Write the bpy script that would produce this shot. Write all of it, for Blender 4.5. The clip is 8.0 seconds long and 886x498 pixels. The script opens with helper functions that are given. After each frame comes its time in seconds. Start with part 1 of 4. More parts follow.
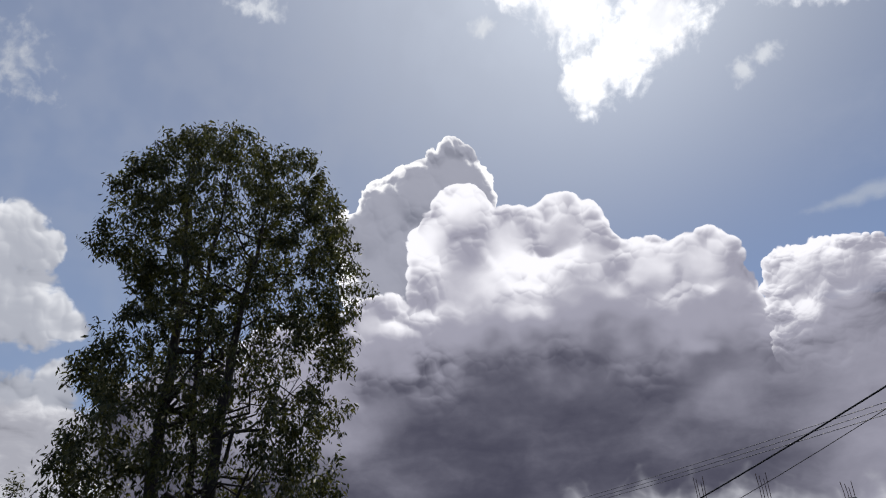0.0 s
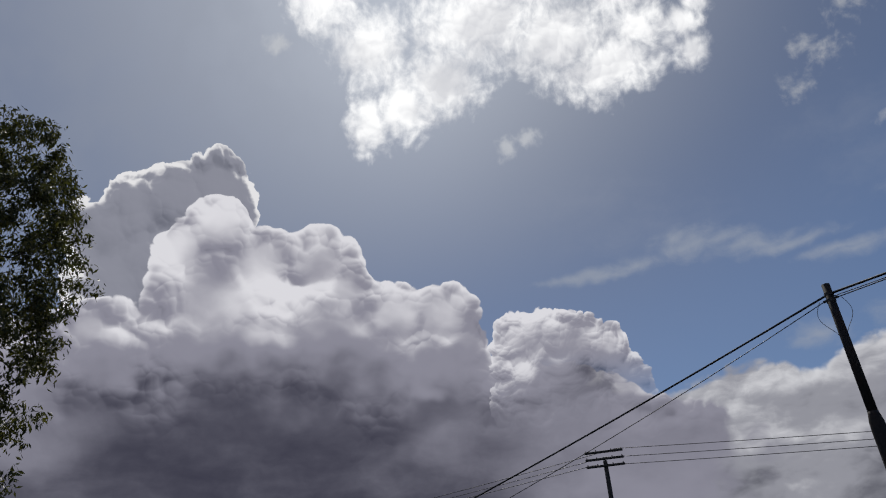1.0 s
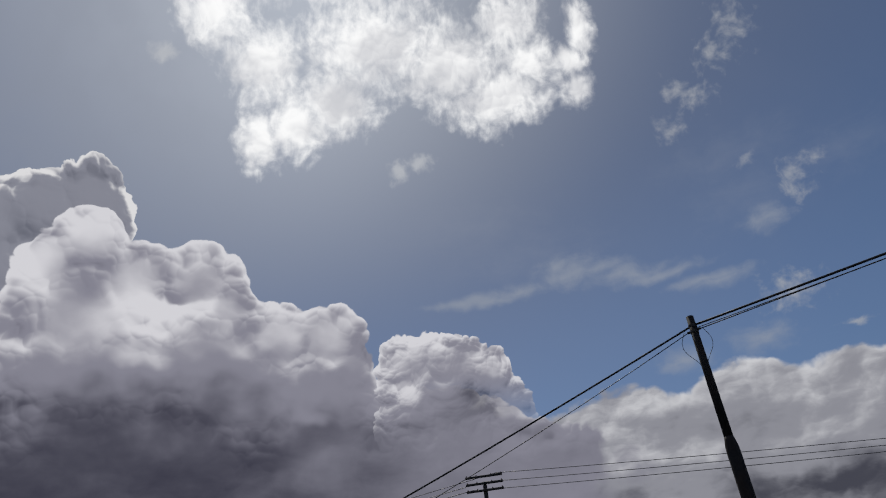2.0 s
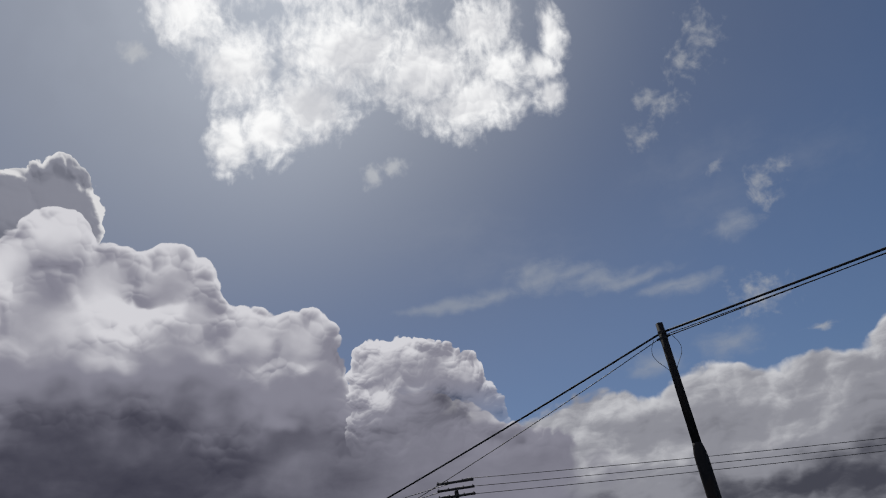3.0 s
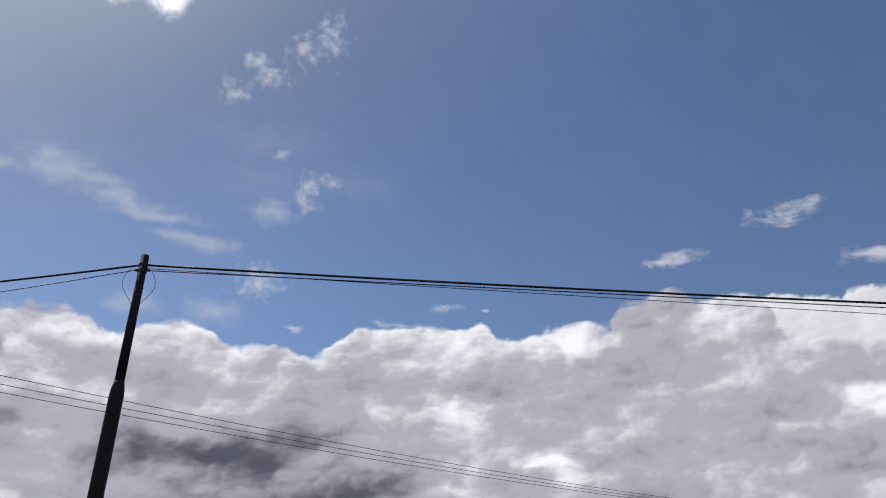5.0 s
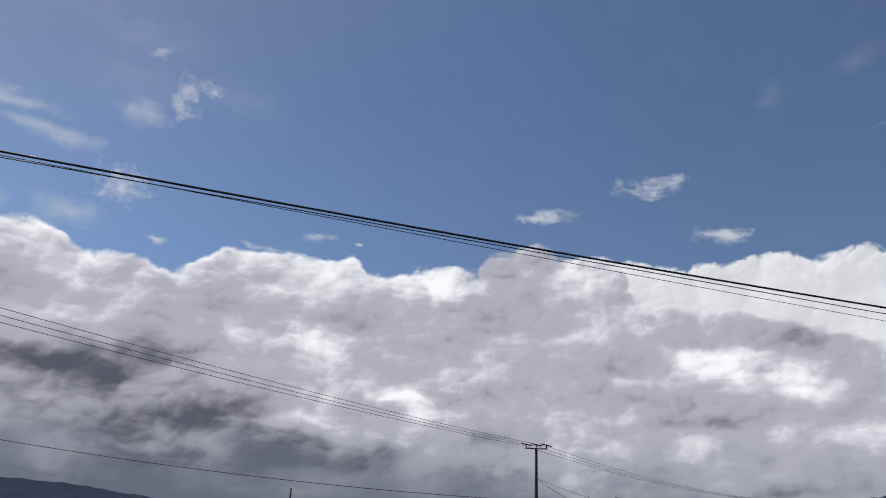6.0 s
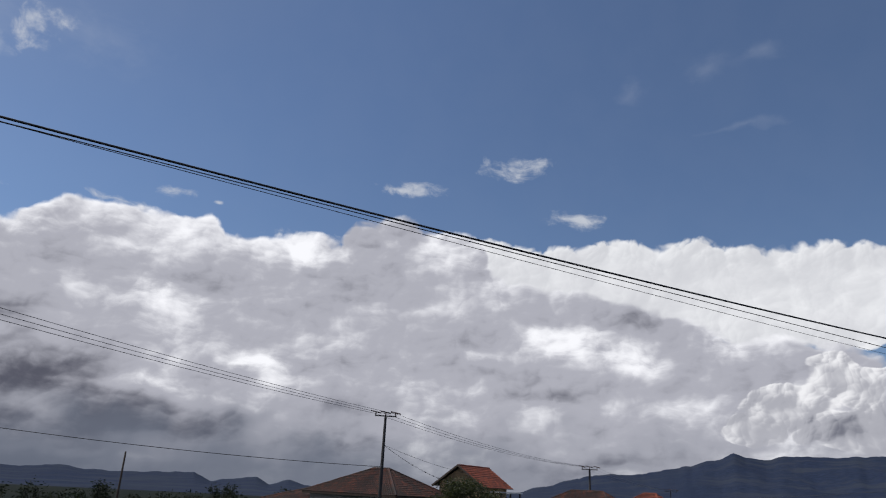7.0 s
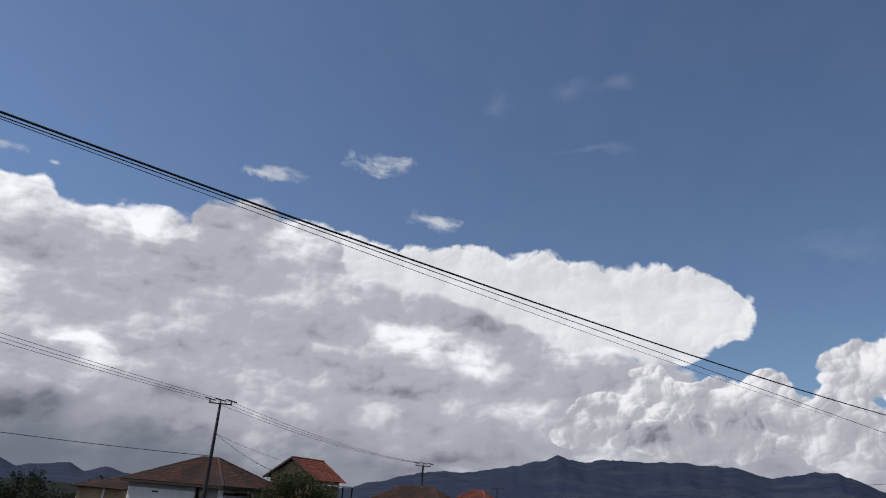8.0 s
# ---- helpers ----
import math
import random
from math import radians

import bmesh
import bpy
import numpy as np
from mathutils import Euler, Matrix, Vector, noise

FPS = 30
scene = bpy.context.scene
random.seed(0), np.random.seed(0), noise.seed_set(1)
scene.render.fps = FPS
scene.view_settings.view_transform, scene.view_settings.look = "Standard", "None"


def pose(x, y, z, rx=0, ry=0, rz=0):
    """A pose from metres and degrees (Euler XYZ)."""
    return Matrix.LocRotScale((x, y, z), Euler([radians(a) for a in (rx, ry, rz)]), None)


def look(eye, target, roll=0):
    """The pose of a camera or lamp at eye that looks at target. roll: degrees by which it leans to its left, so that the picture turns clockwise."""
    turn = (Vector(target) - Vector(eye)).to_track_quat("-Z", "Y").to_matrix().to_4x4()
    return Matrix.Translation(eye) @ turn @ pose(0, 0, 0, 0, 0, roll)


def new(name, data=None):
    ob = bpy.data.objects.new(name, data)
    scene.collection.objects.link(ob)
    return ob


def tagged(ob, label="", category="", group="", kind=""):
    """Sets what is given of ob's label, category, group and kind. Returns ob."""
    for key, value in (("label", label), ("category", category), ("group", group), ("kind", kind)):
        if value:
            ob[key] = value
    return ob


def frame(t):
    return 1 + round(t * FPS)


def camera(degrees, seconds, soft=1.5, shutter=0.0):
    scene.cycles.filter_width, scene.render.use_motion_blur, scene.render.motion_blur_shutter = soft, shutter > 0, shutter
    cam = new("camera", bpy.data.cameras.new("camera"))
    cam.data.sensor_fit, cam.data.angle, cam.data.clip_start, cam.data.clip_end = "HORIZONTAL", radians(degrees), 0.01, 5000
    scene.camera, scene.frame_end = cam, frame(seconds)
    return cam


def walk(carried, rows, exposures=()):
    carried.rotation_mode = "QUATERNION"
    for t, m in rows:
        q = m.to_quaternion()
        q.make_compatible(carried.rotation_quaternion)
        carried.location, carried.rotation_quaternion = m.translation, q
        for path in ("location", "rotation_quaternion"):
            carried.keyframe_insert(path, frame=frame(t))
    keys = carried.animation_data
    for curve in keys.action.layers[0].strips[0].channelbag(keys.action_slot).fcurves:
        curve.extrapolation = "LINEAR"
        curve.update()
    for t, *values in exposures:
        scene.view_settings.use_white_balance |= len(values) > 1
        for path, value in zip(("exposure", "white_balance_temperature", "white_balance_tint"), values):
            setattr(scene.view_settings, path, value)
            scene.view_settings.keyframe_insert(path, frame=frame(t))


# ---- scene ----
cam = camera(64.65, 8.0, soft=1.1)
EYE = 4.0   # eye height; the arms swing the camera through a small arc
ROWS = [  # seconds, place, and the turn about x, y and z in degrees
    (0.0, -0.072, 0.263, 4.002, 119.26, 2.04, -0.90),
    (0.5, -0.016, 0.248, 4.002, 120.19, 2.59, -12.83),
    (1.0, 0.031, 0.215, 3.965, 120.91, 2.93, -23.14),
    (1.5, 0.027, 0.170, 3.974, 122.10, 4.76, -29.63),
    (1.7, 0.069, 0.189, 4.005, 122.13, 5.20, -31.42),
    (2.8, 0.085, 0.216, 4.007, 122.21, 7.00, -32.06),
    (3.0, 0.111, 0.210, 4.044, 122.26, 6.98, -33.88),
    (3.5, 0.263, 0.174, 4.013, 121.49, 6.58, -46.56),
    (4.0, 0.361, 0.191, 3.969, 119.56, 3.96, -60.31),
    (4.5, 0.462, 0.187, 4.018, 117.06, 2.19, -69.33),
    (5.0, 0.446, 0.216, 4.022, 115.93, -0.08, -79.75),
    (5.2, 0.413, 0.149, 4.025, 114.48, -2.15, -84.31),
    (6.3, 0.391, 0.068, 3.950, 109.83, -2.15, -94.38),
    (6.5, 0.372, 0.032, 3.935, 109.07, -1.99, -97.11),
    (7.0, 0.334, -0.072, 3.940, 109.15, -2.87, -103.59),
    (7.5, 0.311, -0.092, 3.935, 109.01, -3.46, -110.79),
    (8.0, 0.284, -0.138, 3.932, 109.53, -4.22, -116.47),
]
walk(cam, [(t, pose(*rest)) for t, *rest in ROWS],
     exposures=[(0.0, -0.08), (0.5, -0.4), (1.0, -0.58), (1.5, -0.7), (3.0, -0.7), (3.5, -0.6), (4.0, -0.33), (4.5, -0.12), (5.0, 0.0), (8.0, 0.0)])

# ---- light ----
SUN_AZ, SUN_EL = 20.0, 56.0   # degrees clockwise from +y, and above the horizon


def towards(az, el=0.0):
    a, e = radians(az), radians(el)
    return Vector((math.sin(a) * math.cos(e), math.cos(a) * math.cos(e), math.sin(e)))


def place(az, d, z=0.0):
    return Vector((d * math.sin(radians(az)), d * math.cos(radians(az)), z))


sun = new("sun", bpy.data.lights.new("sun", "SUN"))
sun.data.energy, sun.data.angle, sun.data.color = 3.2, radians(1.0), (1.0, 0.95, 0.86)
sun.matrix_world = look(towards(SUN_AZ, SUN_EL) * 500, (0, 0, 0))


# ---- node helpers ----
class Nodes:
    """Short hand for a node tree: values are numbers or sockets."""

    def __init__(self, tree):
        self.tree, self.nodes = tree, tree.nodes

    def put(self, socket, value):
        if isinstance(value, bpy.types.NodeSocket):
            self.tree.links.new(value, socket)
        elif value is not None:
            socket.default_value = value

    def math(self, op, a, b=None, c=None, clamp=False):
        n = self.nodes.new("ShaderNodeMath")
        n.operation, n.use_clamp = op, clamp
        for s, v in zip(n.inputs, (a, b, c)):
            self.put(s, v)
        return n.outputs[0]

    def vec(self, op, a, b=None, scale=None):
        n = self.nodes.new("ShaderNodeVectorMath")
        n.operation = op
        self.put(n.inputs[0], a)
        self.put(n.inputs[1], b)
        if scale is not None:
            self.put(n.inputs["Scale"], scale)
        return n.outputs["Value"] if op in ("LENGTH", "DOT_PRODUCT", "DISTANCE") else n.outputs[0]

    def xyz(self, x, y, z):
        n = self.nodes.new("ShaderNodeCombineXYZ")
        for s, v in zip(n.inputs, (x, y, z)):
            self.put(s, v)
        return n.outputs[0]

    def split(self, v):
        n = self.nodes.new("ShaderNodeSeparateXYZ")
        self.put(n.inputs[0], v)
        return n.outputs

    def step(self, x, lo, hi, a=0.0, b=1.0):
        n = self.nodes.new("ShaderNodeMapRange")
        n.interpolation_type = "SMOOTHSTEP"
        for s, v in zip(n.inputs, (x, lo, hi, a, b)):
            self.put(s, v)
        return n.outputs[0]

    def noise(self, v, scale, detail=4.0, rough=0.55, warp=0.0, colour=False, flat=False):
        n = self.nodes.new("ShaderNodeTexNoise")
        n.noise_dimensions = "2D" if flat else "3D"
        self.put(n.inputs["Vector"], v)
        n.inputs["Scale"].default_value, n.inputs["Detail"].default_value = scale, detail
        n.inputs["Roughness"].default_value, n.inputs["Distortion"].default_value = rough, warp
        return n.outputs["Color" if colour else 0]

    def cells(self, v, scale, smooth=0.0, detail=0.0, rough=0.5):
        n = self.nodes.new("ShaderNodeTexVoronoi")
        n.voronoi_dimensions, n.feature = "2D", "SMOOTH_F1" if smooth else "F1"
        self.put(n.inputs["Vector"], v)
        n.inputs["Scale"].default_value = scale
        if smooth:
            n.inputs["Smoothness"].default_value = smooth
        n.inputs["Detail"].default_value, n.inputs["Roughness"].default_value, n.inputs["Lacunarity"].default_value = detail, rough, 2.3
        return n.outputs["Distance"]

    def mix(self, f, a, b):
        n = self.nodes.new("ShaderNodeMix")
        n.data_type = "RGBA"
        self.put(n.inputs[0], f)
        self.put(n.inputs[6], a if isinstance(a, bpy.types.NodeSocket) else (*a, 1))
        self.put(n.inputs[7], b if isinstance(b, bpy.types.NodeSocket) else (*b, 1))
        return n.outputs[2]


# ---- sky ----
# Every cloud is a heap of soft lobes on the sky: (azimuth, elevation, half width, half height), all in degrees;
# the lists of tones hold patches of lighter and darker cloud: the same four numbers and how much.
TOWER = [(3, 35.2, 3.3, 2.7), (5.1, 34.3, 2.3, 2.6), (0.1, 34.1, 3.3, 2.3), (-3, 32.3, 3.4, 2.7), (-5, 29.7, 3.2, 3.8), (-2.8, 27.6, 4.5, 5.4), (2.4, 30.7, 4.5, 4.6)]
HEAP = [(3.9, 31.9, 2.9, 2.4), (1.5, 29.9, 2.6, 2.5), (7.7, 29.4, 4, 3), (13.3, 29.6, 3.8, 2.9), (15.8, 27.6, 2.3, 1.9), (20.2, 25.4, 3.8, 2.8), (24.3, 25.2, 3.4, 2.7), (26.6, 22.9, 2.4, 2.2), (4.7, 26.2, 5.7, 4.6), (14.7, 23.3, 8.5, 5), (23.8, 20.3, 7.2, 5), (9.7, 15.9, 18.6, 8.5), (-3, 20.5, 4.2, 3.3), (-4.7, 23, 2, 2.2), (29.9, 13.6, 8.8, 6.9), (-2.8, 14.2, 7.5, 8.5), (35.8, 12.1, 13.3, 5.2), (0.1, 10.2, 17.2, 6.3), (23.6, 15.9, 9.2, 8.9), (34.8, 16.6, 5.3, 4.1), (6.8, 22.1, 11.8, 4.8), (17, 20.9, 9.8, 4.8), (-9.3, 16.4, 8.3, 7.1), (-16.3, 11.7, 9.4, 7.7)]
LOBE = [(32.2, 22.8, 3.4, 2.7), (35.6, 22.2, 3, 2.5), (38.3, 20.9, 2.4, 2.3), (39.4, 18.7, 2, 2.9), (34.4, 19.1, 6.2, 4.1), (35.7, 14.6, 6.4, 5.3)]
BANK_TOP = [(39.1, 15.5), (42.7, 17.4), (46.1, 18.3), (49.1, 18.4), (51.3, 18.2), (53.3, 17.8), (56.6, 18.8), (59.4, 18.3), (63.2, 16.9), (66, 17.4), (68.5, 16.5), (70.6, 17.9), (72.8, 19.1), (76, 19.3), (79.6, 19.6), (83, 19.9), (84.4, 18.4), (86.8, 18.5), (90.4, 19.2), (91.5, 19.3), (93.9, 19), (94.7, 20.3), (96.4, 20.7), (98.1, 21.1), (100.5, 21.2), (102.1, 20.7), (105, 20.3), (107.3, 17), (111.2, 16), (114.6, 15.4), (117.6, 14.8), (120.4, 14.2), (123.3, 13.2), (126, 12.5), (130.1, 11.8), (133.5, 11), (135.3, 10), (136.8, 8.5), (138.1, 6.3), (147.3, 5.1)]
ANVIL = [(136.4, 15, 3.8, 2.7), (132.3, 15.6, 5.1, 3.1), (127.8, 15.9, 5.6, 3), (122.7, 16.3, 6.2, 3.2), (117.4, 16.7, 6.3, 3), (112.1, 16.5, 6.3, 2.9), (106.3, 16.8, 6.2, 3.2), (134.2, 13.3, 3.6, 1.2), (120.9, 14.3, 7.6, 2.4), (128.3, 13.3, 6, 2.2), (111.3, 15.5, 5.7, 2.8), (133.5, 12.4, 3.4, 1.5)]
LOW = [(132.4, 9.2, 1.8, 1.7), (129.2, 7, 3.1, 1.6), (134.8, 8, 2.2, 1.5), (137.7, 8.2, 2.5, 1.9), (140.4, 8.6, 2.1, 1.8), (142.3, 7.4, 2.9, 1.6), (145.6, 9.4, 2, 2.5), (147.4, 10.5, 2.2, 2.1), (144.7, 6.3, 5.1, 2.2), (136.1, 5.4, 6.7, 1.4), (126.6, 5.5, 2.2, 1.1), (152.4, 10.5, 5.6, 2.9)]
SIDE = [(-33.5, 26.4, 2.8, 2.8), (-31.1, 26.4, 1.3, 1.5), (-32.9, 23.3, 3, 2), (-31.4, 21.2, 3.4, 2.1), (-28.7, 21.2, 1.9, 1.2), (-30.8, 14.7, 4, 3.1), (-28.5, 16.6, 1.7, 2.1), (-29.3, 10.5, 5, 4.2), (-36.4, 21.9, 3.7, 4.2), (-34.5, 11.9, 5.6, 5.5)]
GLARE = [(12.2, 50.2, 5, 3), (18, 47, 5.5, 3.9), (18, 41.1, 2.7, 3.4), (21.5, 42.2, 4.6, 2.9), (25.8, 44.2, 6, 3.4), (30.7, 48.4, 10.7, 4.4), (39, 46.4, 8.1, 4), (44.2, 43.2, 5.8, 3.2), (52, 42.3, 2.5, 1.8), (54.1, 46.7, 2, 2.8), (51.9, 44.5, 2.7, 1.5), (46.3, 48.7, 5, 3), (30.2, 55.4, 28.4, 4.7), (43.7, 43.1, 7.4, 2.5), (47.7, 45.4, 3.8, 2.6)]
RAGS = [(67.9, 42.1, 1.6, 1.8), (65.7, 40.8, 1.8, 1.3), (62.2, 38.5, 2, 1.3), (60.9, 39.5, 1.3, 1), (59.3, 36.9, 1.2, 1.1), (67.1, 29.6, 1.4, 1.2), (69.1, 30.9, 1.1, 0.6), (63.6, 22.2, 2.4, 1.1), (63.7, 22.7, 2.1, 1.4), (67.4, 30.2, 1.1, 1.3), (64.5, 32.5, 0.9, 0.5), (-37.6, 38.5, 2.6, 2.4), (-35.2, 36.5, 2.1, 0.8)]
SCRAPS = [(31.9, 38.6, 1.3, 1.1), (34.4, 39, 2, 0.8), (7.6, 46.5, 1.9, 0.9), (-17.8, 47.3, 3.5, 1.2), (7.4, 46.5, 1.6, 0.7)]
WISPS = [(108.4, 25.8, 3.5, 1), (114.2, 21.5, 2.7, 0.9), (99, 23.7, 3.3, 0.6), (100.1, 24.1, 2.3, 0.5), (97, 23.6, 1.4, 0.5), (79.9, 21.3, 1.7, 0.4), (67.1, 19.1, 1.5, 0.3), (83.5, 20.8, 0.4, 0.2), (67.2, 19, 1.2, 0.4), (80.1, 21.3, 1.8, 0.4), (83.5, 20.8, 0.4, 0.2), (75.8, 19.7, 3.7, 0.3), (90.4, 19.2, 3.4, 0.4)]
FAINT = [(125.7, 32.5, 3.2, 1.3), (129.6, 32.8, 2.6, 1.1), (128.1, 28.2, 4.3, 0.4), (119, 31.4, 2.1, 1.1), (71.7, 30.7, 5.6, 2.6), (71.5, 31.2, 4.9, 1.6), (62.9, 33.6, 8.2, 2.7), (63.9, 29.9, 6.8, 3.2), (43.6, 30.3, 9.8, 3), (39.2, 33.2, 9.9, 2.8), (146.1, 19.1, 4.3, 1.6)]
VEIL = [(49.5, 28.1, 3.5, 0.9), (55, 26.2, 4.5, 0.5), (38.4, 27.2, 6.1, 0.5), (46.7, 28.2, 3.1, 0.9), (54.8, 26.3, 4.9, 0.6), (38.6, 27.2, 3.7, 0.7), (47.6, 28.3, 3, 1.5), (52.5, 26.9, 4.5, 0.8), (58.1, 25.1, 4.5, 0.5), (64, 27.9, 2.3, 1.1), (60.7, 19.8, 2.9, 1.4), (37.9, 27.4, 2.4, 0.6), (54.2, 19.6, 2.8, 1.3), (36.5, 27.2, 3.2, 0.6), (41.9, 27.5, 4.2, 0.8), (46.1, 28.9, 2.5, 1), (51.1, 27.2, 3.5, 0.9), (54, 26.4, 4, 0.8), (59.1, 24.8, 3, 0.7)]
BANK_TONE = [(113.3, 12.1, 2.9, 1.6, 0.3), (119.2, 10.6, 2.8, 1.1, 0.22), (125.2, 11.6, 2.4, 1, 0.24), (87.6, 9, 1.9, 1, 0.16), (91.5, 18.1, 3.6, 1.1, 0.08), (107.1, 17.9, 4.3, 1.4, 0.12), (115.3, 13.4, 7.6, 1, -0.2), (105.5, 9.2, 5.5, 0.9, -0.22), (96, 6.2, 5.2, 0.8, -0.15), (109.7, 4.1, 3.1, 1.2, -0.26), (85.9, 3.2, 2.9, 1.2, -0.2), (120.7, 8.5, 5, 0.7, -0.18), (112.9, 7.9, 4.1, 0.6, -0.18), (118.3, 2.9, 5.8, 0.9, -0.26), (111.3, 1.7, 4, 1.1, -0.22), (91.1, 5.2, 6.2, 1.6, -0.09)]
BANK_TONE_EAST = [(68, 5.4, 12.4, 4.4, -0.36), (66.4, 8, 6.8, 2, -0.16), (72.3, 6.2, 5.4, 1.2, -0.16), (77.5, 3.2, 6.3, 1, -0.2), (68.8, 3, 6.3, 1, -0.16), (83.5, 4.7, 3.9, 0.7, -0.24), (81.1, 6.8, 2.8, 0.8, 0.26), (79.8, 13.3, 3.2, 1.2, 0.1), (88.4, 8.7, 2.3, 0.5, 0.22), (91.9, 17.9, 2.9, 1.1, 0.18), (71, 16.9, 2.4, 1.3, 0.22), (67.9, 0.5, 16.2, 1.3, -0.42), (77.7, 1.6, 8.4, 0.3, 0.16), (87.1, 2.9, 7, 1.8, -0.22)]
BANK_TONE_NORTH = [(68.2, 11.8, 5, 2.7, -0.17), (59.3, 10.1, 6.2, 2.6, -0.12), (45.8, 8.9, 3.3, 2.8, -0.23), (51.5, 15.8, 3.1, 0.8, -0.09), (49.6, 17.4, 3.2, 0.9, 0.14), (48, 13.8, 2.6, 1.7, 0.16), (79.8, 13.3, 1.8, 0.9, 0.14), (88.2, 9, 1.7, 0.7, 0.14), (74.8, 8.6, 4, 1.7, -0.16), (40.3, 12.1, 2.4, 3.1, -0.18), (56.8, 13.8, 3.8, 1.2, -0.18), (59, 9.2, 4.7, 1.2, -0.27), (97.9, 14.9, 7.2, 3.7, -0.11)]
HEAP_TONE = [(4.6, 28.5, 1.9, 2.3, -0.2), (12.2, 28.9, 1.3, 1.9, -0.14), (16.5, 28.3, 0.9, 0.9, -0.2), (5.9, 20.3, 6.3, 2.3, -0.06), (11.2, 21.1, 6.8, 1.8, -0.1), (18.6, 22.1, 3.5, 1.8, -0.1), (0.4, 30.1, 1.6, 1.5, 0.2), (3.8, 33.2, 2.4, 1.1, 0.22), (8.8, 26.7, 3.1, 2.8, 0.2), (9.5, 23.4, 2.4, 1, 0.24), (14.2, 31.7, 2.5, 0.6, 0.14), (21.8, 26, 3.6, 1.8, 0.12), (-3.2, 22.7, 2.7, 1.1, 0.2), (21.6, 20.5, 1.7, 2.1, 0.22), (24.5, 15.6, 2.8, 1.9, 0.16), (23.5, 19.3, 1.1, 0.6, 0.18), (31.1, 19.4, 1.9, 1.8, 0.06), (17.9, 24.7, 2, 0.6, 0.12), (-12.6, 16.9, 8.1, 4.9, 0.42), (0.3, 19.9, 2.8, 1.3, 0.16)]
LOBE_TONE = [(32.6, 24.4, 3.5, 1, 0.16), (32.2, 20.6, 1.8, 1.1, 0.28), (30.2, 22.3, 1, 1.8, 0.12), (38.7, 21.8, 1.7, 0.5, 0.18), (36.4, 19.5, 2.9, 2.1, -0.36), (36.6, 15.8, 3.7, 2.7, -0.18), (27.1, 21, 1.4, 2.7, -0.16), (29.1, 17.3, 2.3, 1.8, -0.1), (25.3, 16.3, 2.9, 1.9, 0.1), (23.7, 19.4, 1, 0.6, 0.18)]
LOW_TONE = [(137.8, 6.6, 2.4, 0.8, -0.34), (131.7, 5.5, 3.9, 0.9, -0.26), (140.5, 6.8, 1.8, 0.7, -0.24), (130, 8, 1.9, 0.6, 0.22), (132.9, 10.5, 1.3, 0.6, 0.22), (139.1, 9.2, 2.1, 0.8, 0.16), (146.8, 11.1, 2, 1.2, 0.24), (135.5, 9.1, 1.6, 0.4, 0.14), (142.2, 5.6, 2.4, 0.5, 0.14), (128.3, 7.6, 1.3, 0.4, -0.2)]
GLARE_TONE = [(26.5, 44.2, 2.8, 1.1, -0.3), (20.2, 45.4, 2.5, 1.3, -0.22), (32.2, 49.2, 2.7, 1.3, -0.2), (39.3, 45, 5.7, 2.2, -0.12), (16.2, 49.8, 4, 1.7, 0.2), (25.5, 50.6, 5.5, 2.2, 0.25), (20.3, 41.9, 3, 2.2, 0.15), (46.4, 41.2, 2.4, 0.9, 0.1), (20, 44.4, 3, 2.2, 0.3)]

world = bpy.data.worlds.new("sky")
scene.world = world
world.use_nodes = True
world.node_tree.nodes.clear()
W = Nodes(world.node_tree)

direction = W.nodes.new("ShaderNodeTexCoord").outputs["Generated"]
dx, dy, dz = W.split(direction)
AZ = W.math("MULTIPLY", W.math("ARCTAN2", dx, dy), 180 / math.pi)
EL = W.math("MULTIPLY", W.math("ARCSINE", dz), 180 / math.pi)
POINT = W.xyz(AZ, EL, 0.0)
NEAR_SUN = W.math("DIVIDE", W.math("ARCCOSINE", W.vec("DOT_PRODUCT", direction, tuple(towards(SUN_AZ, SUN_EL)))), math.pi)   # 0 at the sun, 1 opposite
UPWARD = W.vec("NORMALIZE", W.vec("SUBTRACT", (SUN_AZ + 4, SUN_EL + 30, 0), POINT))   # over the sky, to where the light falls from


def ramp(x, *stops):
    n = W.nodes.new("ShaderNodeValToRGB")
    n.color_ramp.interpolation = "EASE"
    for k, (at, c) in enumerate(stops):
        e = n.color_ramp.elements[k] if k < 2 else n.color_ramp.elements.new(at)
        e.position, e.color = at, (*c, 1)
    W.put(n.inputs[0], x)
    return n.outputs[0]


# patterns that the clouds share: a gentle bend, round puffs of three sizes and the side of them that is lit, a frayed fringe, and drawn-out bands
FLAT = W.vec("MULTIPLY", POINT, (0.88, 1.0, 0.0))
BEND = W.vec("SUBTRACT", W.noise(FLAT, 0.3, 2.0, 0.5, colour=True, flat=True), (0.5, 0.5, 0.5))
LONG = W.vec("MULTIPLY", POINT, (0.48, 1.0, 0.0))
TORN = W.vec("SUBTRACT", W.noise(LONG, 0.22, 2.0, 0.5, colour=True, flat=True), (0.5, 0.5, 0.5))
FRINGE = W.math("SUBTRACT", W.noise(W.vec("ADD", FLAT, W.vec("SCALE", BEND, scale=1.2)), 1.1, 4.0, 0.55, flat=True), 0.5)
BANDS = W.math("SUBTRACT", W.noise(W.vec("ADD", LONG, W.vec("SCALE", BEND, scale=0.9)), 0.25, 7.0, 0.54, flat=True), 0.5)
STREAKS = W.math("SUBTRACT", W.noise(W.vec("ADD", LONG, W.vec("SCALE", BEND, scale=1.2)), 0.9, 6.0, 0.62, flat=True), 0.5)
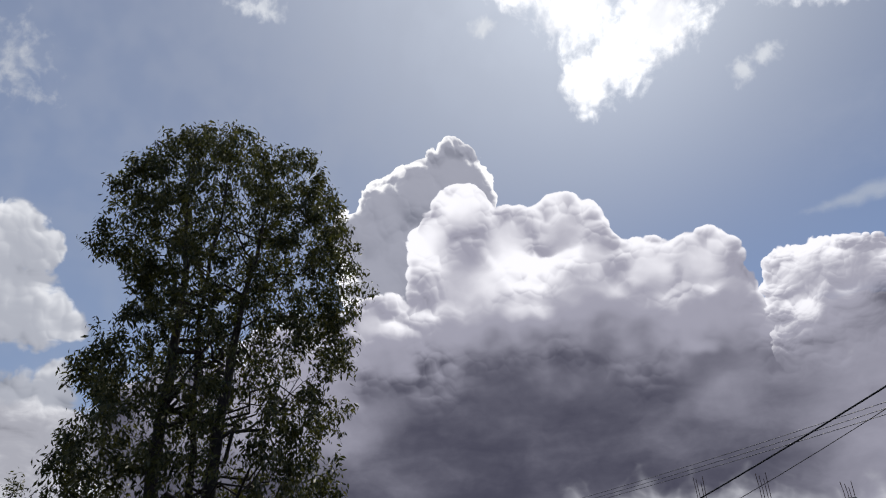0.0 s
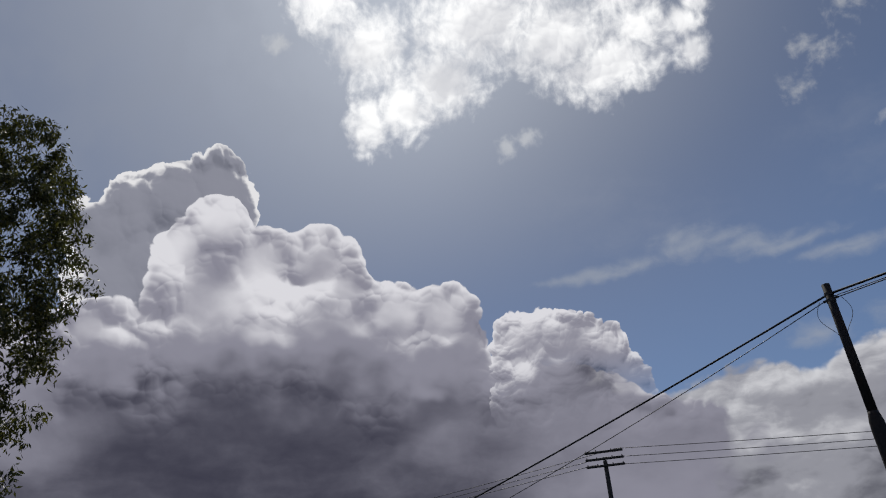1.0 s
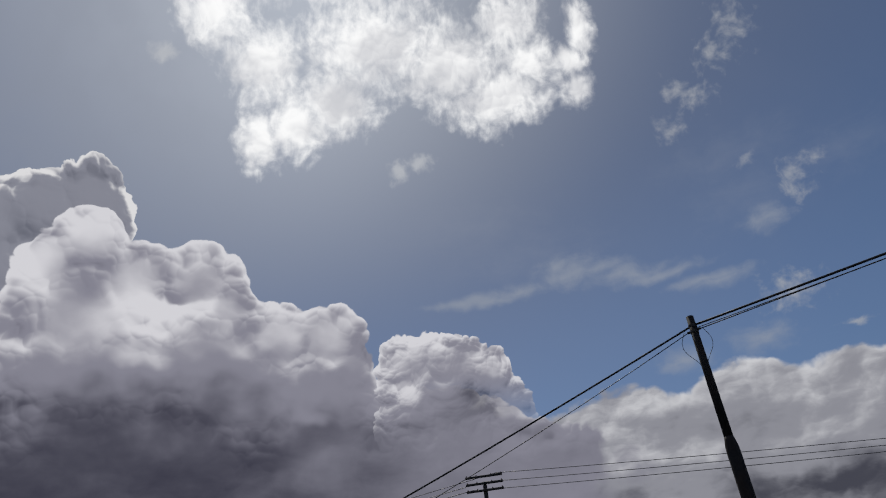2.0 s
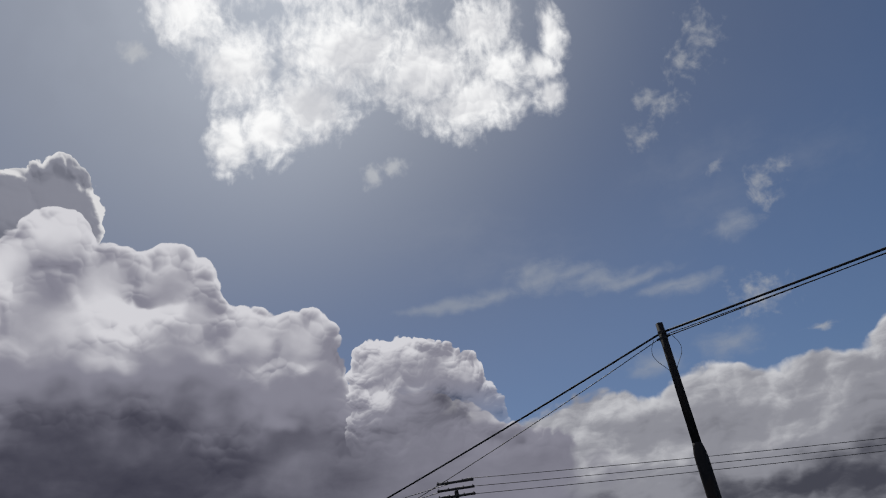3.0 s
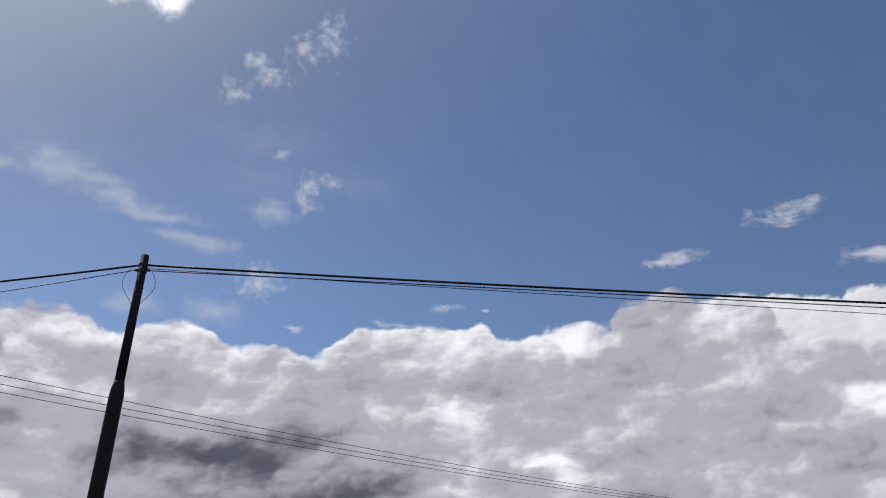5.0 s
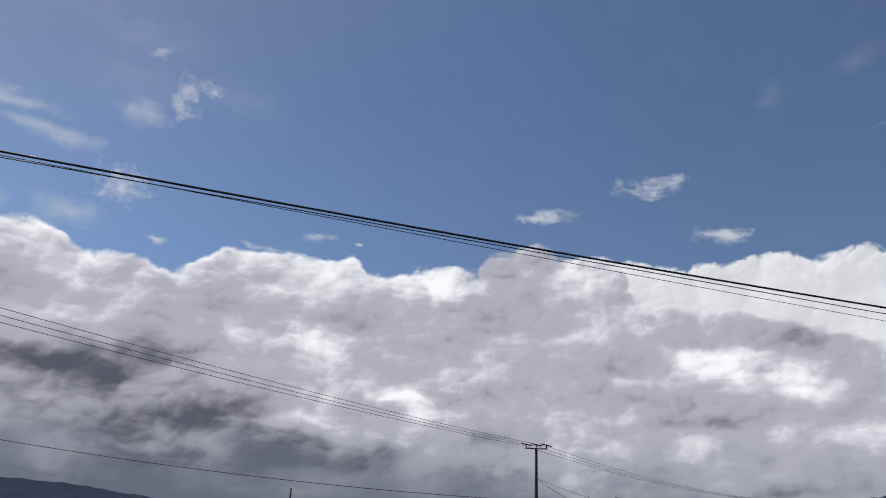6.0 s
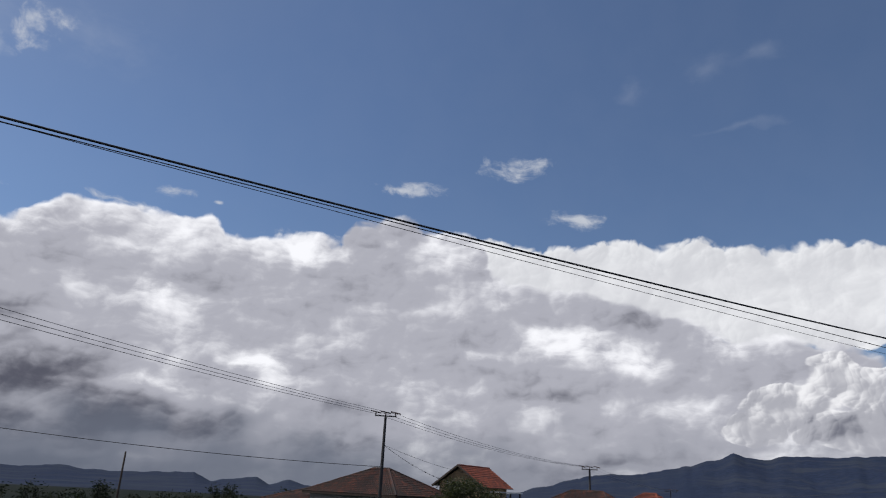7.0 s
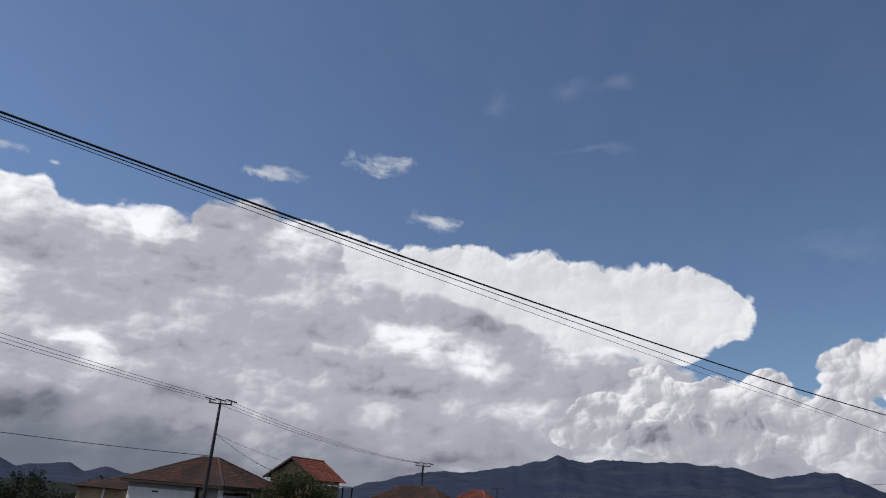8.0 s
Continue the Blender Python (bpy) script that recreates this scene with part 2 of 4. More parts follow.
EL_WAVY = W.math("ADD", EL, W.math("MULTIPLY", W.split(BEND)[1], 5.0))
NEARBY = W.vec("ADD", POINT, W.vec("MULTIPLY", BEND, (1.5, 1.2, 0)))
TUGGED = W.vec("ADD", POINT, W.vec("ADD", W.vec("MULTIPLY", TORN, (3.4, 1.6, 0)), W.vec("MULTIPLY", BEND, (2.6, 2.0, 0))))


def puffs(p, sizes, smooth=0.3):
    """Round heads with creases between them, in three sizes: their height, and how far they face the light."""
    height, lit = None, None
    for scale, share, gloss in sizes:
        here = W.math("POWER", W.cells(p, scale, smooth), 2.0)
        ahead = W.math("POWER", W.cells(W.vec("ADD", p, W.vec("SCALE", UPWARD, scale=0.26 / scale)), scale, smooth), 2.0)
        h, g = W.math("MULTIPLY", W.math("SUBTRACT", 0.34, here), share), W.math("MULTIPLY", W.math("SUBTRACT", ahead, here), gloss)
        height = h if height is None else W.math("ADD", height, h)
        lit = g if lit is None else W.math("ADD", lit, g)
    return height, lit


CURLED = W.vec("ADD", FLAT, W.vec("SCALE", BEND, scale=1.7))
HEADS, HEADS_LIT = puffs(CURLED, ((0.24, 1.0, 1.2), (0.6, 0.55, 0.65), (1.5, 0.28, 0.35)))
SMALL, SMALL_LIT = puffs(CURLED, ((0.5, 1.0, 1.1), (1.2, 0.55, 0.65), (2.8, 0.28, 0.35)))
ROLLS, ROLLS_LIT = puffs(W.vec("ADD", W.vec("MULTIPLY", POINT, (0.62, 1.0, 0.0)), W.vec("SCALE", BEND, scale=0.9)), ((0.28, 1.0, 0.9), (0.7, 0.5, 0.45), (1.8, 0.25, 0.22)), 0.4)


def heap_of(p, lobes, blend=0.2):
    """The thickness of a heap of lobes at a point: 1 at a lobe's middle, 0 at its edge, less outside."""
    total = None
    for az, el, w, h in lobes:
        one = W.math("SUBTRACT", 1.0, W.vec("LENGTH", W.vec("MULTIPLY", W.vec("SUBTRACT", p, (az, el, 0)), (1 / w, 1 / h, 0))))
        total = one if total is None else W.math("SMOOTH_MAX", total, one, blend)
    return total


def tone_of(p, patches):
    """The sum of soft patches of lighter and darker cloud at a point."""
    total = 0.0
    for az, el, w, h, much in patches:
        r = W.vec("LENGTH", W.vec("MULTIPLY", W.vec("SUBTRACT", p, (az, el, 0)), (1 / w, 1 / h, 0)))
        total = W.math("MULTIPLY_ADD", W.step(r, 1.7, 0.0), much, total)
    return total


def under_line(p, skyline):
    """The thickness of a bank of cloud below a skyline of (azimuth, elevation)."""
    curve = W.nodes.new("ShaderNodeFloatCurve")
    line = curve.mapping.curves[0]
    lo, hi = skyline[0][0], skyline[-1][0]
    line.points[0].location, line.points[1].location = (0, skyline[0][1] / 30), (1, skyline[-1][1] / 30)
    for az, el in skyline[1:-1]:
        line.points.new((az - lo) / (hi - lo), el / 30)
    curve.mapping.update()
    x, y = W.split(p)[:2]
    W.put(curve.inputs["Value"], W.math("DIVIDE", W.math("SUBTRACT", x, lo), hi - lo, clamp=True))
    return W.math("SMOOTH_MIN", W.math("DIVIDE", W.math("SUBTRACT", W.math("MULTIPLY", curve.outputs[0], 30.0), y), 5.0), 0.6, 0.4)


def lay(under, thick, dark, grey, light, tones=None, heads=None, bumps=0.3, relief=1.0, inner=0.35, fray=0.12, wisp=0.0, grow=0.0, soft=0.08, cover=1.0,
        rim=0.0, rim_width=0.25, even=0.5, base=None, bands=0.0, grain=0.05, horizon=None, fade=None, calm=None):
    """Lays one cloud over the sky: round heads lit from above, bright at its thin rim, grey where it is thick."""
    h = W.math("ADD", W.math("MULTIPLY_ADD", FRINGE, fray, thick), grow)
    tone = W.math("MULTIPLY_ADD", FRINGE, grain, even)
    crisp = W.step(EL_WAVY, *calm) if calm else 1.0   # a low, hazy foot shows no heads
    if heads:
        h = W.math("MULTIPLY_ADD", W.math("MULTIPLY", heads[0], W.math("MULTIPLY", W.step(thick, -0.35, 0.0), W.step(thick, 0.2, 0.6, 1.0, 0.0))), bumps, h)
        tone = W.math("MULTIPLY_ADD", heads[1], W.math("MULTIPLY", crisp, W.step(thick, 0.05, 0.75, relief, relief * inner)), tone)
    if wisp:
        h = W.math("MULTIPLY_ADD", STREAKS, wisp, h)
    if rim:
        tone = W.math("MULTIPLY_ADD", crisp, W.step(h, 0.0, rim_width, rim, 0.0), tone)
    if bands:
        tone = W.math("MULTIPLY_ADD", W.math("MULTIPLY_ADD", STREAKS, 0.4, BANDS), bands, tone)
    if calm:
        tone = W.math("MULTIPLY_ADD", W.math("SUBTRACT", 1.0, crisp), W.math("MULTIPLY", BANDS, 0.3), tone)
    if base:   # towards its base the cloud is thick and dim
        lo, hi, much, az_lo, az_hi, left = base
        tone = W.math("SUBTRACT", tone, W.math("MULTIPLY", W.step(EL_WAVY, lo, hi, much, 0.0), W.step(AZ, az_lo, az_hi, 1.0, left)))
    if tones:
        tone = W.math("ADD", tone, tones)
    colour = ramp(tone, (0.0, dark), (1.0, light), (0.5, grey))
    if horizon:
        colour = W.mix(W.math("MULTIPLY", W.step(EL_WAVY, 0.5, 7.0, 0.9, 0.0), W.step(AZ, 92, 118, 1.0, 0.5)), colour, horizon)
    if calm:
        h = W.math("MULTIPLY", h, W.math("MULTIPLY_ADD", crisp, 0.85, 0.15))
    mask = W.math("MULTIPLY", W.step(h, 0.0, soft), cover)
    if fade:
        mask = W.math("MULTIPLY", mask, W.step(EL, fade[0], fade[1]))
    return W.mix(mask, under, colour)


air = W.nodes.new("ShaderNodeTexSky")
air.sky_type, air.sun_disc = "NISHITA", False
air.sun_elevation, air.sun_rotation, air.altitude, air.dust_density, air.ozone_density = radians(SUN_EL), radians(SUN_AZ), 700, 1.0, 2.0
sky = W.vec("MULTIPLY", air.outputs[0], (0.077, 0.085, 0.096))
sky = W.vec("SCALE", sky, scale=W.step(NEAR_SUN, 0.16, 0.5, 1.0, 0.90))
sky = W.mix(W.step(NEAR_SUN, 0.05, 0.29, 0.9, 0.0), sky, (0.24, 0.28, 0.395))       # thin haze round the sun
sky = W.mix(W.step(NEAR_SUN, 0.0, 0.185, 0.95, 0.0), sky, (0.80, 0.86, 0.97))
sky = W.mix(W.math("MULTIPLY", W.step(W.split(BEND)[0], -0.22, 0.22, 0.75, 1.0), W.step(AZ, -5, 28, 0.5, 0.05)), sky, (0.40, 0.44, 0.54))   # thin uneven haze
sky = W.vec("SCALE", sky, scale=W.math("SUBTRACT", 1.0, W.math("MULTIPLY", W.step(AZ, 18, 45, 0.0, 0.12), W.math("MULTIPLY", W.step(EL, 20, 42), W.step(AZ, 70, 100, 1.0, 0.2)))))   # clearer, deeper air high up
sky = lay(sky, heap_of(TUGGED, FAINT, 0.4), (0.40, 0.43, 0.55), (0.46, 0.50, 0.60), (0.58, 0.60, 0.69), fray=0.3, wisp=1.0, soft=1.5, cover=0.16)
sky = lay(sky, heap_of(NEARBY, VEIL, 0.4), (0.40, 0.45, 0.55), (0.46, 0.51, 0.61), (0.58, 0.62, 0.70), fray=0.5, wisp=0.9, grow=0.1, soft=1.3, cover=0.7)
sky = lay(sky, heap_of(NEARBY, RAGS, 0.4), (0.44, 0.47, 0.55), (0.58, 0.61, 0.67), (0.84, 0.84, 0.87), fray=3.0, wisp=0.5, grow=0.22, soft=2.0, cover=0.75, grain=0.4)
sky = lay(sky, heap_of(NEARBY, WISPS, 0.4), (0.44, 0.47, 0.55), (0.58, 0.61, 0.67), (0.86, 0.86, 0.88), fray=0.8, wisp=2.8, soft=1.5, cover=0.85, grain=0.4)
sky = lay(sky, heap_of(NEARBY, SCRAPS, 0.3), (0.50, 0.54, 0.62), (0.75, 0.78, 0.84), (1.05, 1.06, 1.1), fray=1.3, wisp=0.3, grow=0.05, soft=1.0, cover=0.85, grain=0.4)
sky = lay(sky, heap_of(NEARBY, GLARE), (0.72, 0.75, 0.82), (1.02, 1.03, 1.08), (1.6, 1.6, 1.6), tones=tone_of(TUGGED, GLARE_TONE), heads=(HEADS, HEADS_LIT), bumps=0.35, relief=0.5, inner=0.8, fray=0.7, wisp=0.15, soft=0.80, cover=0.97, even=0.80, bands=0.35, grain=0.0)
sky = lay(sky, heap_of(NEARBY, SIDE, 0.1), (0.24, 0.26, 0.32), (0.46, 0.48, 0.55), (0.95, 0.96, 1.0), heads=(SMALL, HEADS_LIT), relief=0.8, bumps=0.4, fray=0.35, soft=0.30, even=0.64, base=(8, 30, 0.30, -20, 0, 1.0))
sky = lay(sky, heap_of(NEARBY, TOWER), (0.20, 0.21, 0.27), (0.38, 0.39, 0.47), (1.15, 1.14, 1.16), heads=(SMALL, HEADS_LIT), relief=0.9, inner=0.25, soft=0.05, rim=0.62, rim_width=0.46, even=0.41, bumps=0.42, grain=0.02)
sky = lay(sky, heap_of(NEARBY, ANVIL), (0.42, 0.425, 0.46), (0.64, 0.65, 0.69), (0.88, 0.89, 0.92), heads=(SMALL, SMALL_LIT), bumps=0.26, relief=0.4, inner=0.4, soft=0.16, even=0.68, bands=0.4, rim=0.12, fade=(6.0, 9.5))
BANK_PATCHES = W.math("MULTIPLY", W.math("ADD", tone_of(TUGGED, BANK_TONE), W.math("ADD", tone_of(TUGGED, BANK_TONE_EAST), tone_of(TUGGED, BANK_TONE_NORTH))), W.math("MULTIPLY_ADD", STREAKS, 1.2, 1.0))
sky = lay(sky, under_line(NEARBY, BANK_TOP), (0.095, 0.098, 0.13), (0.425, 0.43, 0.49), (0.95, 0.955, 1.0), tones=BANK_PATCHES, heads=(ROLLS, ROLLS_LIT), bumps=0.3, relief=0.7, inner=0.65, soft=0.14, even=0.585, bands=0.8, rim=0.16, grain=0.12, horizon=(0.135, 0.155, 0.205))
sky = lay(sky, heap_of(NEARBY, LOW), (0.15, 0.157, 0.20), (0.42, 0.425, 0.475), (0.88, 0.88, 0.91), tones=tone_of(TUGGED, LOW_TONE), heads=(SMALL, SMALL_LIT), bumps=0.45, relief=0.8, inner=0.5, soft=0.16, even=0.66, base=(1, 8, 0.28, 90, 100, 1.0), rim=0.18, fade=(2.0, 6.0))
sky = lay(sky, heap_of(NEARBY, HEAP), (0.066, 0.066, 0.100), (0.375, 0.37, 0.455), (1.05, 1.04, 1.10), tones=tone_of(TUGGED, HEAP_TONE), heads=(HEADS, HEADS_LIT), bumps=0.42, relief=0.9, inner=0.05, soft=0.06, rim=0.24, even=0.76, base=(16.0, 28.0, 0.645, 21, 39, 0.53), grain=0.03, bands=0.06, calm=(13.5, 18.0))
sky = lay(sky, heap_of(NEARBY, LOBE), (0.08, 0.08, 0.115), (0.39, 0.385, 0.47), (1.05, 1.04, 1.10), tones=tone_of(TUGGED, LOBE_TONE), heads=(SMALL, SMALL_LIT), bumps=0.38, relief=0.9, inner=0.25, soft=0.05, rim=0.22, even=0.64, base=(9, 24, 0.42, 14, 40, 1.0), grain=0.03, fade=(15.0, 22.0))
back = W.nodes.new("ShaderNodeBackground")
W.put(back.inputs[0], sky)
W.put(W.nodes.new("ShaderNodeOutputWorld").inputs[0], back.outputs[0])
world.cycles.sampling_method = "NONE"   # an even sky needs no map of its bright spots

# ---- materials ----


def material(name, colour, rough=0.8, metal=0.0, vary=0.25, scale=3.0, bump=0.0, tint=None, spec=0.5):
    """A surface with two scales of variation: broad stains towards tint, and fine grain."""
    m = bpy.data.materials.new(name)
    m.use_nodes = True
    n = Nodes(m.node_tree)
    b = m.node_tree.nodes["Principled BSDF"]
    p = n.nodes.new("ShaderNodeTexCoord").outputs["Object"]
    broad, grain = n.noise(p, scale, 5, 0.6, 0.4), n.noise(p, scale * 9, 4, 0.65)
    dark = tuple(c * (1 - vary) for c in colour)
    base = n.mix(n.step(grain, 0.25, 0.75), dark, tuple(min(1, c * (1 + vary)) for c in colour))
    if tint:
        base = n.mix(n.step(broad, 0.42, 0.66), base, tint)
    n.put(b.inputs["Base Color"], base)
    n.put(b.inputs["Roughness"], n.math("ADD", n.math("MULTIPLY", broad, 0.2), rough - 0.1, clamp=True))
    b.inputs["Metallic"].default_value = metal
    b.inputs["Specular IOR Level"].default_value = spec
    if bump:
        k = n.nodes.new("ShaderNodeBump")
        k.inputs["Distance"].default_value = bump
        n.put(k.inputs["Height"], n.math("ADD", grain, broad))
        n.put(b.inputs["Normal"], k.outputs[0])
    return m


def leaf_material(name, dark, light, shine=0.45):
    m = bpy.data.materials.new(name)
    m.use_nodes = True
    n = Nodes(m.node_tree)
    b = m.node_tree.nodes["Principled BSDF"]
    r = n.nodes.new("ShaderNodeNewGeometry").outputs["Random Per Island"]
    p = n.nodes.new("ShaderNodeTexCoord").outputs["Object"]
    base = n.mix(r, dark, light)
    base = n.mix(n.step(n.noise(p, 0.35, 3), 0.45, 0.7, 0.0, 0.6), base, tuple(c * 0.6 for c in dark))
    n.put(b.inputs["Base Color"], base)
    b.inputs["Roughness"].default_value = shine
    t = n.nodes.new("ShaderNodeBsdfTranslucent")
    n.put(t.inputs[0], n.mix(r, tuple(c * 1.1 for c in dark), (light[0] * 1.3, light[1] * 1.4, light[2] * 0.6)))
    s = n.nodes.new("ShaderNodeMixShader")
    s.inputs[0].default_value = 0.3
    n.put(s.inputs[1], b.outputs[0])
    n.put(s.inputs[2], t.outputs[0])
    n.put(n.nodes["Material Output"].inputs[0], s.outputs[0])
    return m


def tile_material(name, a, b_, moss):
    m = bpy.data.materials.new(name)
    m.use_nodes = True
    n = Nodes(m.node_tree)
    b = m.node_tree.nodes["Principled BSDF"]
    r = n.nodes.new("ShaderNodeNewGeometry").outputs["Random Per Island"]
    p = n.nodes.new("ShaderNodeTexCoord").outputs["Object"]
    base = n.mix(n.step(n.noise(p, 0.5, 4, 0.6), 0.4, 0.62), n.mix(r, a, b_), n.mix(r, moss, a))
    base = n.mix(n.step(n.noise(p, 2.6, 5, 0.65), 0.43, 0.60, 0, 0.85), base, moss)
    n.put(b.inputs["Base Color"], base)
    b.inputs["Roughness"].default_value = 0.85
    return m


BARK = material("bark", (0.045, 0.035, 0.03), 0.9, vary=0.4, scale=1.2, bump=0.02, tint=(0.07, 0.06, 0.05))
LEAF = leaf_material("gum_leaf", (0.030, 0.042, 0.015), (0.135, 0.125, 0.045), 0.5)
BUSH_LEAF = leaf_material("bush_leaf", (0.016, 0.026, 0.010), (0.055, 0.062, 0.022), 0.75)
WOODS = leaf_material("far_leaf", (0.007, 0.011, 0.007), (0.018, 0.025, 0.013), 0.9)
STEEL = material("painted_steel", (0.020, 0.019, 0.021), 0.75, vary=0.3, scale=4, bump=0.002, tint=(0.032, 0.024, 0.022), spec=0.25)
GALV = material("weathered_steel", (0.026, 0.025, 0.027), 0.7, vary=0.3, scale=5, tint=(0.036, 0.030, 0.030))
RUBBER = material("cable_sheath", (0.018, 0.018, 0.022), 0.55, vary=0.2, scale=8)
BARE = material("bare_conductor", (0.10, 0.10, 0.11), 0.5, vary=0.2, scale=8)
CERAMIC = material("brown_ceramic", (0.09, 0.05, 0.04), 0.35, vary=0.2, scale=8)
CONCRETE = material("concrete", (0.32, 0.31, 0.29), 0.9, vary=0.2, scale=2, bump=0.01, tint=(0.22, 0.21, 0.19))
RUST = material("rusty_bar", (0.10, 0.055, 0.035), 0.85, vary=0.3, scale=6)
PLASTER = material("white_plaster", (0.80, 0.81, 0.82), 0.9, vary=0.04, scale=0.8, tint=(0.70, 0.70, 0.68))
GREY_PLASTER = material("grey_plaster", (0.36, 0.36, 0.37), 0.9, vary=0.1, scale=0.8, tint=(0.28, 0.28, 0.27))
OCHRE = material("ochre_plaster", (0.36, 0.26, 0.15), 0.9, vary=0.12, scale=0.8, tint=(0.24, 0.18, 0.12))
TIMBER = material("dark_timber", (0.034, 0.022, 0.017), 0.8, vary=0.3, scale=3)
GLASS = material("dark_pane", (0.02, 0.025, 0.03), 0.12, vary=0.1, scale=2)
TILE_OLD = tile_material("weathered_clay_tile", (0.046, 0.014, 0.010), (0.125, 0.034, 0.019), (0.014, 0.011, 0.011))
TILE_RED = tile_material("red_clay_tile", (0.19, 0.038, 0.021), (0.26, 0.066, 0.032), (0.10, 0.028, 0.02))
TIN = material("tin_sheet", (0.55, 0.55, 0.56), 0.4, metal=0.6, vary=0.15, scale=2)
EARTH = material("field", (0.013, 0.018, 0.016), 0.95, vary=0.3, scale=0.08, tint=(0.020, 0.022, 0.019), spec=0.02)
# the blue of distant haze is mixed into the woods' base colour
RANGE = material("hazy_wooded_slope", (0.021, 0.030, 0.058), 1.0, vary=0.25, scale=0.006, tint=(0.036, 0.044, 0.063), spec=0.02)

# ---- mesh helpers ----


def obj(name, bm, mat, smooth=False):
    me = bpy.data.meshes.new(name)
    bm.to_mesh(me)
    bm.free()
    me.materials.append(mat)
    if smooth:
        me.polygons.foreach_set("use_smooth", [True] * len(me.polygons))
    return new(name, me)


def part(name, bm, mat, parent, label="", smooth=False):
    ob = obj(name, bm, mat, smooth)
    ob.parent = parent
    ob.matrix_parent_inverse = parent.matrix_world.inverted()
    return tagged(ob, label)


def thing(name, m, label, category, group="", kind=""):
    ob = new(name)
    ob.matrix_world = m
    ob.empty_display_size = 0.3
    return tagged(ob, label, category, group, kind)


def box(bm, lo, hi, bevel=0.0):
    r = bmesh.ops.create_cube(bm, size=1.0)
    lo, hi = Vector(lo), Vector(hi)
    bmesh.ops.transform(bm, matrix=Matrix.LocRotScale((lo + hi) / 2, None, hi - lo), verts=r["verts"])
    if bevel:
        edges = list({e for v in r["verts"] for e in v.link_edges})
        bmesh.ops.bevel(bm, geom=edges, offset=bevel, segments=1, affect="EDGES")
    return bm


def tube(bm, points, radii, sides=8, cap=True):
    """A round bar along points, with a radius at each."""
    points = [Vector(p) for p in points]
    rings, side = [], None
    for i, p in enumerate(points):
        ahead = (points[min(i + 1, len(points) - 1)] - points[max(i - 1, 0)]).normalized()
        if side is None:
            side = ahead.cross(Vector((0.3, 0.9, 0.2)) if abs(ahead.y) < 0.9 else Vector((1, 0, 0))).normalized()
        side = (side - ahead * side.dot(ahead)).normalized()
        other = ahead.cross(side)
        r = radii[i] if isinstance(radii, (list, tuple)) else radii
        rings.append([bm.verts.new(p + (side * math.cos(k * math.tau / sides) + other * math.sin(k * math.tau / sides)) * r) for k in range(sides)])
    for a, b in zip(rings, rings[1:]):
        for k in range(sides):
            bm.faces.new((a[k], a[(k + 1) % sides], b[(k + 1) % sides], b[k]))
    if cap:
        bm.faces.new(rings[0][::-1])
        bm.faces.new(rings[-1])
    return bm


def lathe(bm, base, profile, sides=12):
    """A turned body: rows of (height, radius) above base."""
    return tube(bm, [Vector(base) + Vector((0, 0, h)) for h, r in profile], [r for h, r in profile], sides)


# ---- ground and mountains ----


def ground_height(x, y):
    d = math.hypot(x, y)
    t = min(1, max(0, (d - 72) / 60))
    return -6.0 * t * t * (3 - 2 * t)


bm = bmesh.new()
rings, last = [0, 5, 10, 20, 30, 40, 50, 60, 70, 80, 90, 100, 110, 120, 135, 160, 200, 300, 500, 900, 1700, 3000, 4900], None
for r in rings:
    row = []
    for k in range(72 if r else 1):
        x, y = r * math.sin(k * math.tau / 72), r * math.cos(k * math.tau / 72)
        row.append(bm.verts.new((x, y, ground_height(x, y))))
    if last:
        for k in range(72):
            a, b = row[k], row[(k + 1) % 72]
            bm.faces.new((last[0], a, b) if len(last) == 1 else (last[k], a, b, last[(k + 1) % 72]))
    last = row
tagged(obj("ground", bm, EARTH, True), "flat green and brown farmland reaching the mountains", "ground", kind="structure")


def mountain(name, d, foot, line, label, rough=0.16, seed=0.0):
    """A range along a bearing: its skyline (azimuth, elevation), with spurs and gullies running down to a foot nearer by."""
    bm = bmesh.new()
    az0, az1 = line[0][0], line[-1][0]
    cols, levels = int((az1 - az0) * 6), 18
    grid = []
    for i in range(cols + 1):
        az = az0 + (az1 - az0) * i / cols
        el = float(np.interp(az, [p[0] for p in line], [p[1] for p in line]))
        el += rough * noise.fractal((az * 0.8, seed, 0.0), 0.8, 2.1, 6)
        top = EYE + d * math.tan(radians(el))
        col = []
        for j in range(levels + 1):
            f = j / levels
            spur = noise.fractal((az * 0.22 + f * 1.4, f * 2.2, seed + 3.0), 0.8, 2.1, 5)
            dd = foot + (d - foot) * f
            z = -6 + (top + 6) * f ** 1.6 * (1 + (1 - f) * 0.4 * spur)
            col.append(bm.verts.new(place(az, dd, z)))
        grid.append(col)
    for a, b in zip(grid, grid[1:]):
        for j in range(levels):
            bm.faces.new((a[j], b[j], b[j + 1], a[j + 1]))
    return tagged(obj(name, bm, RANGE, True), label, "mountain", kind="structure")


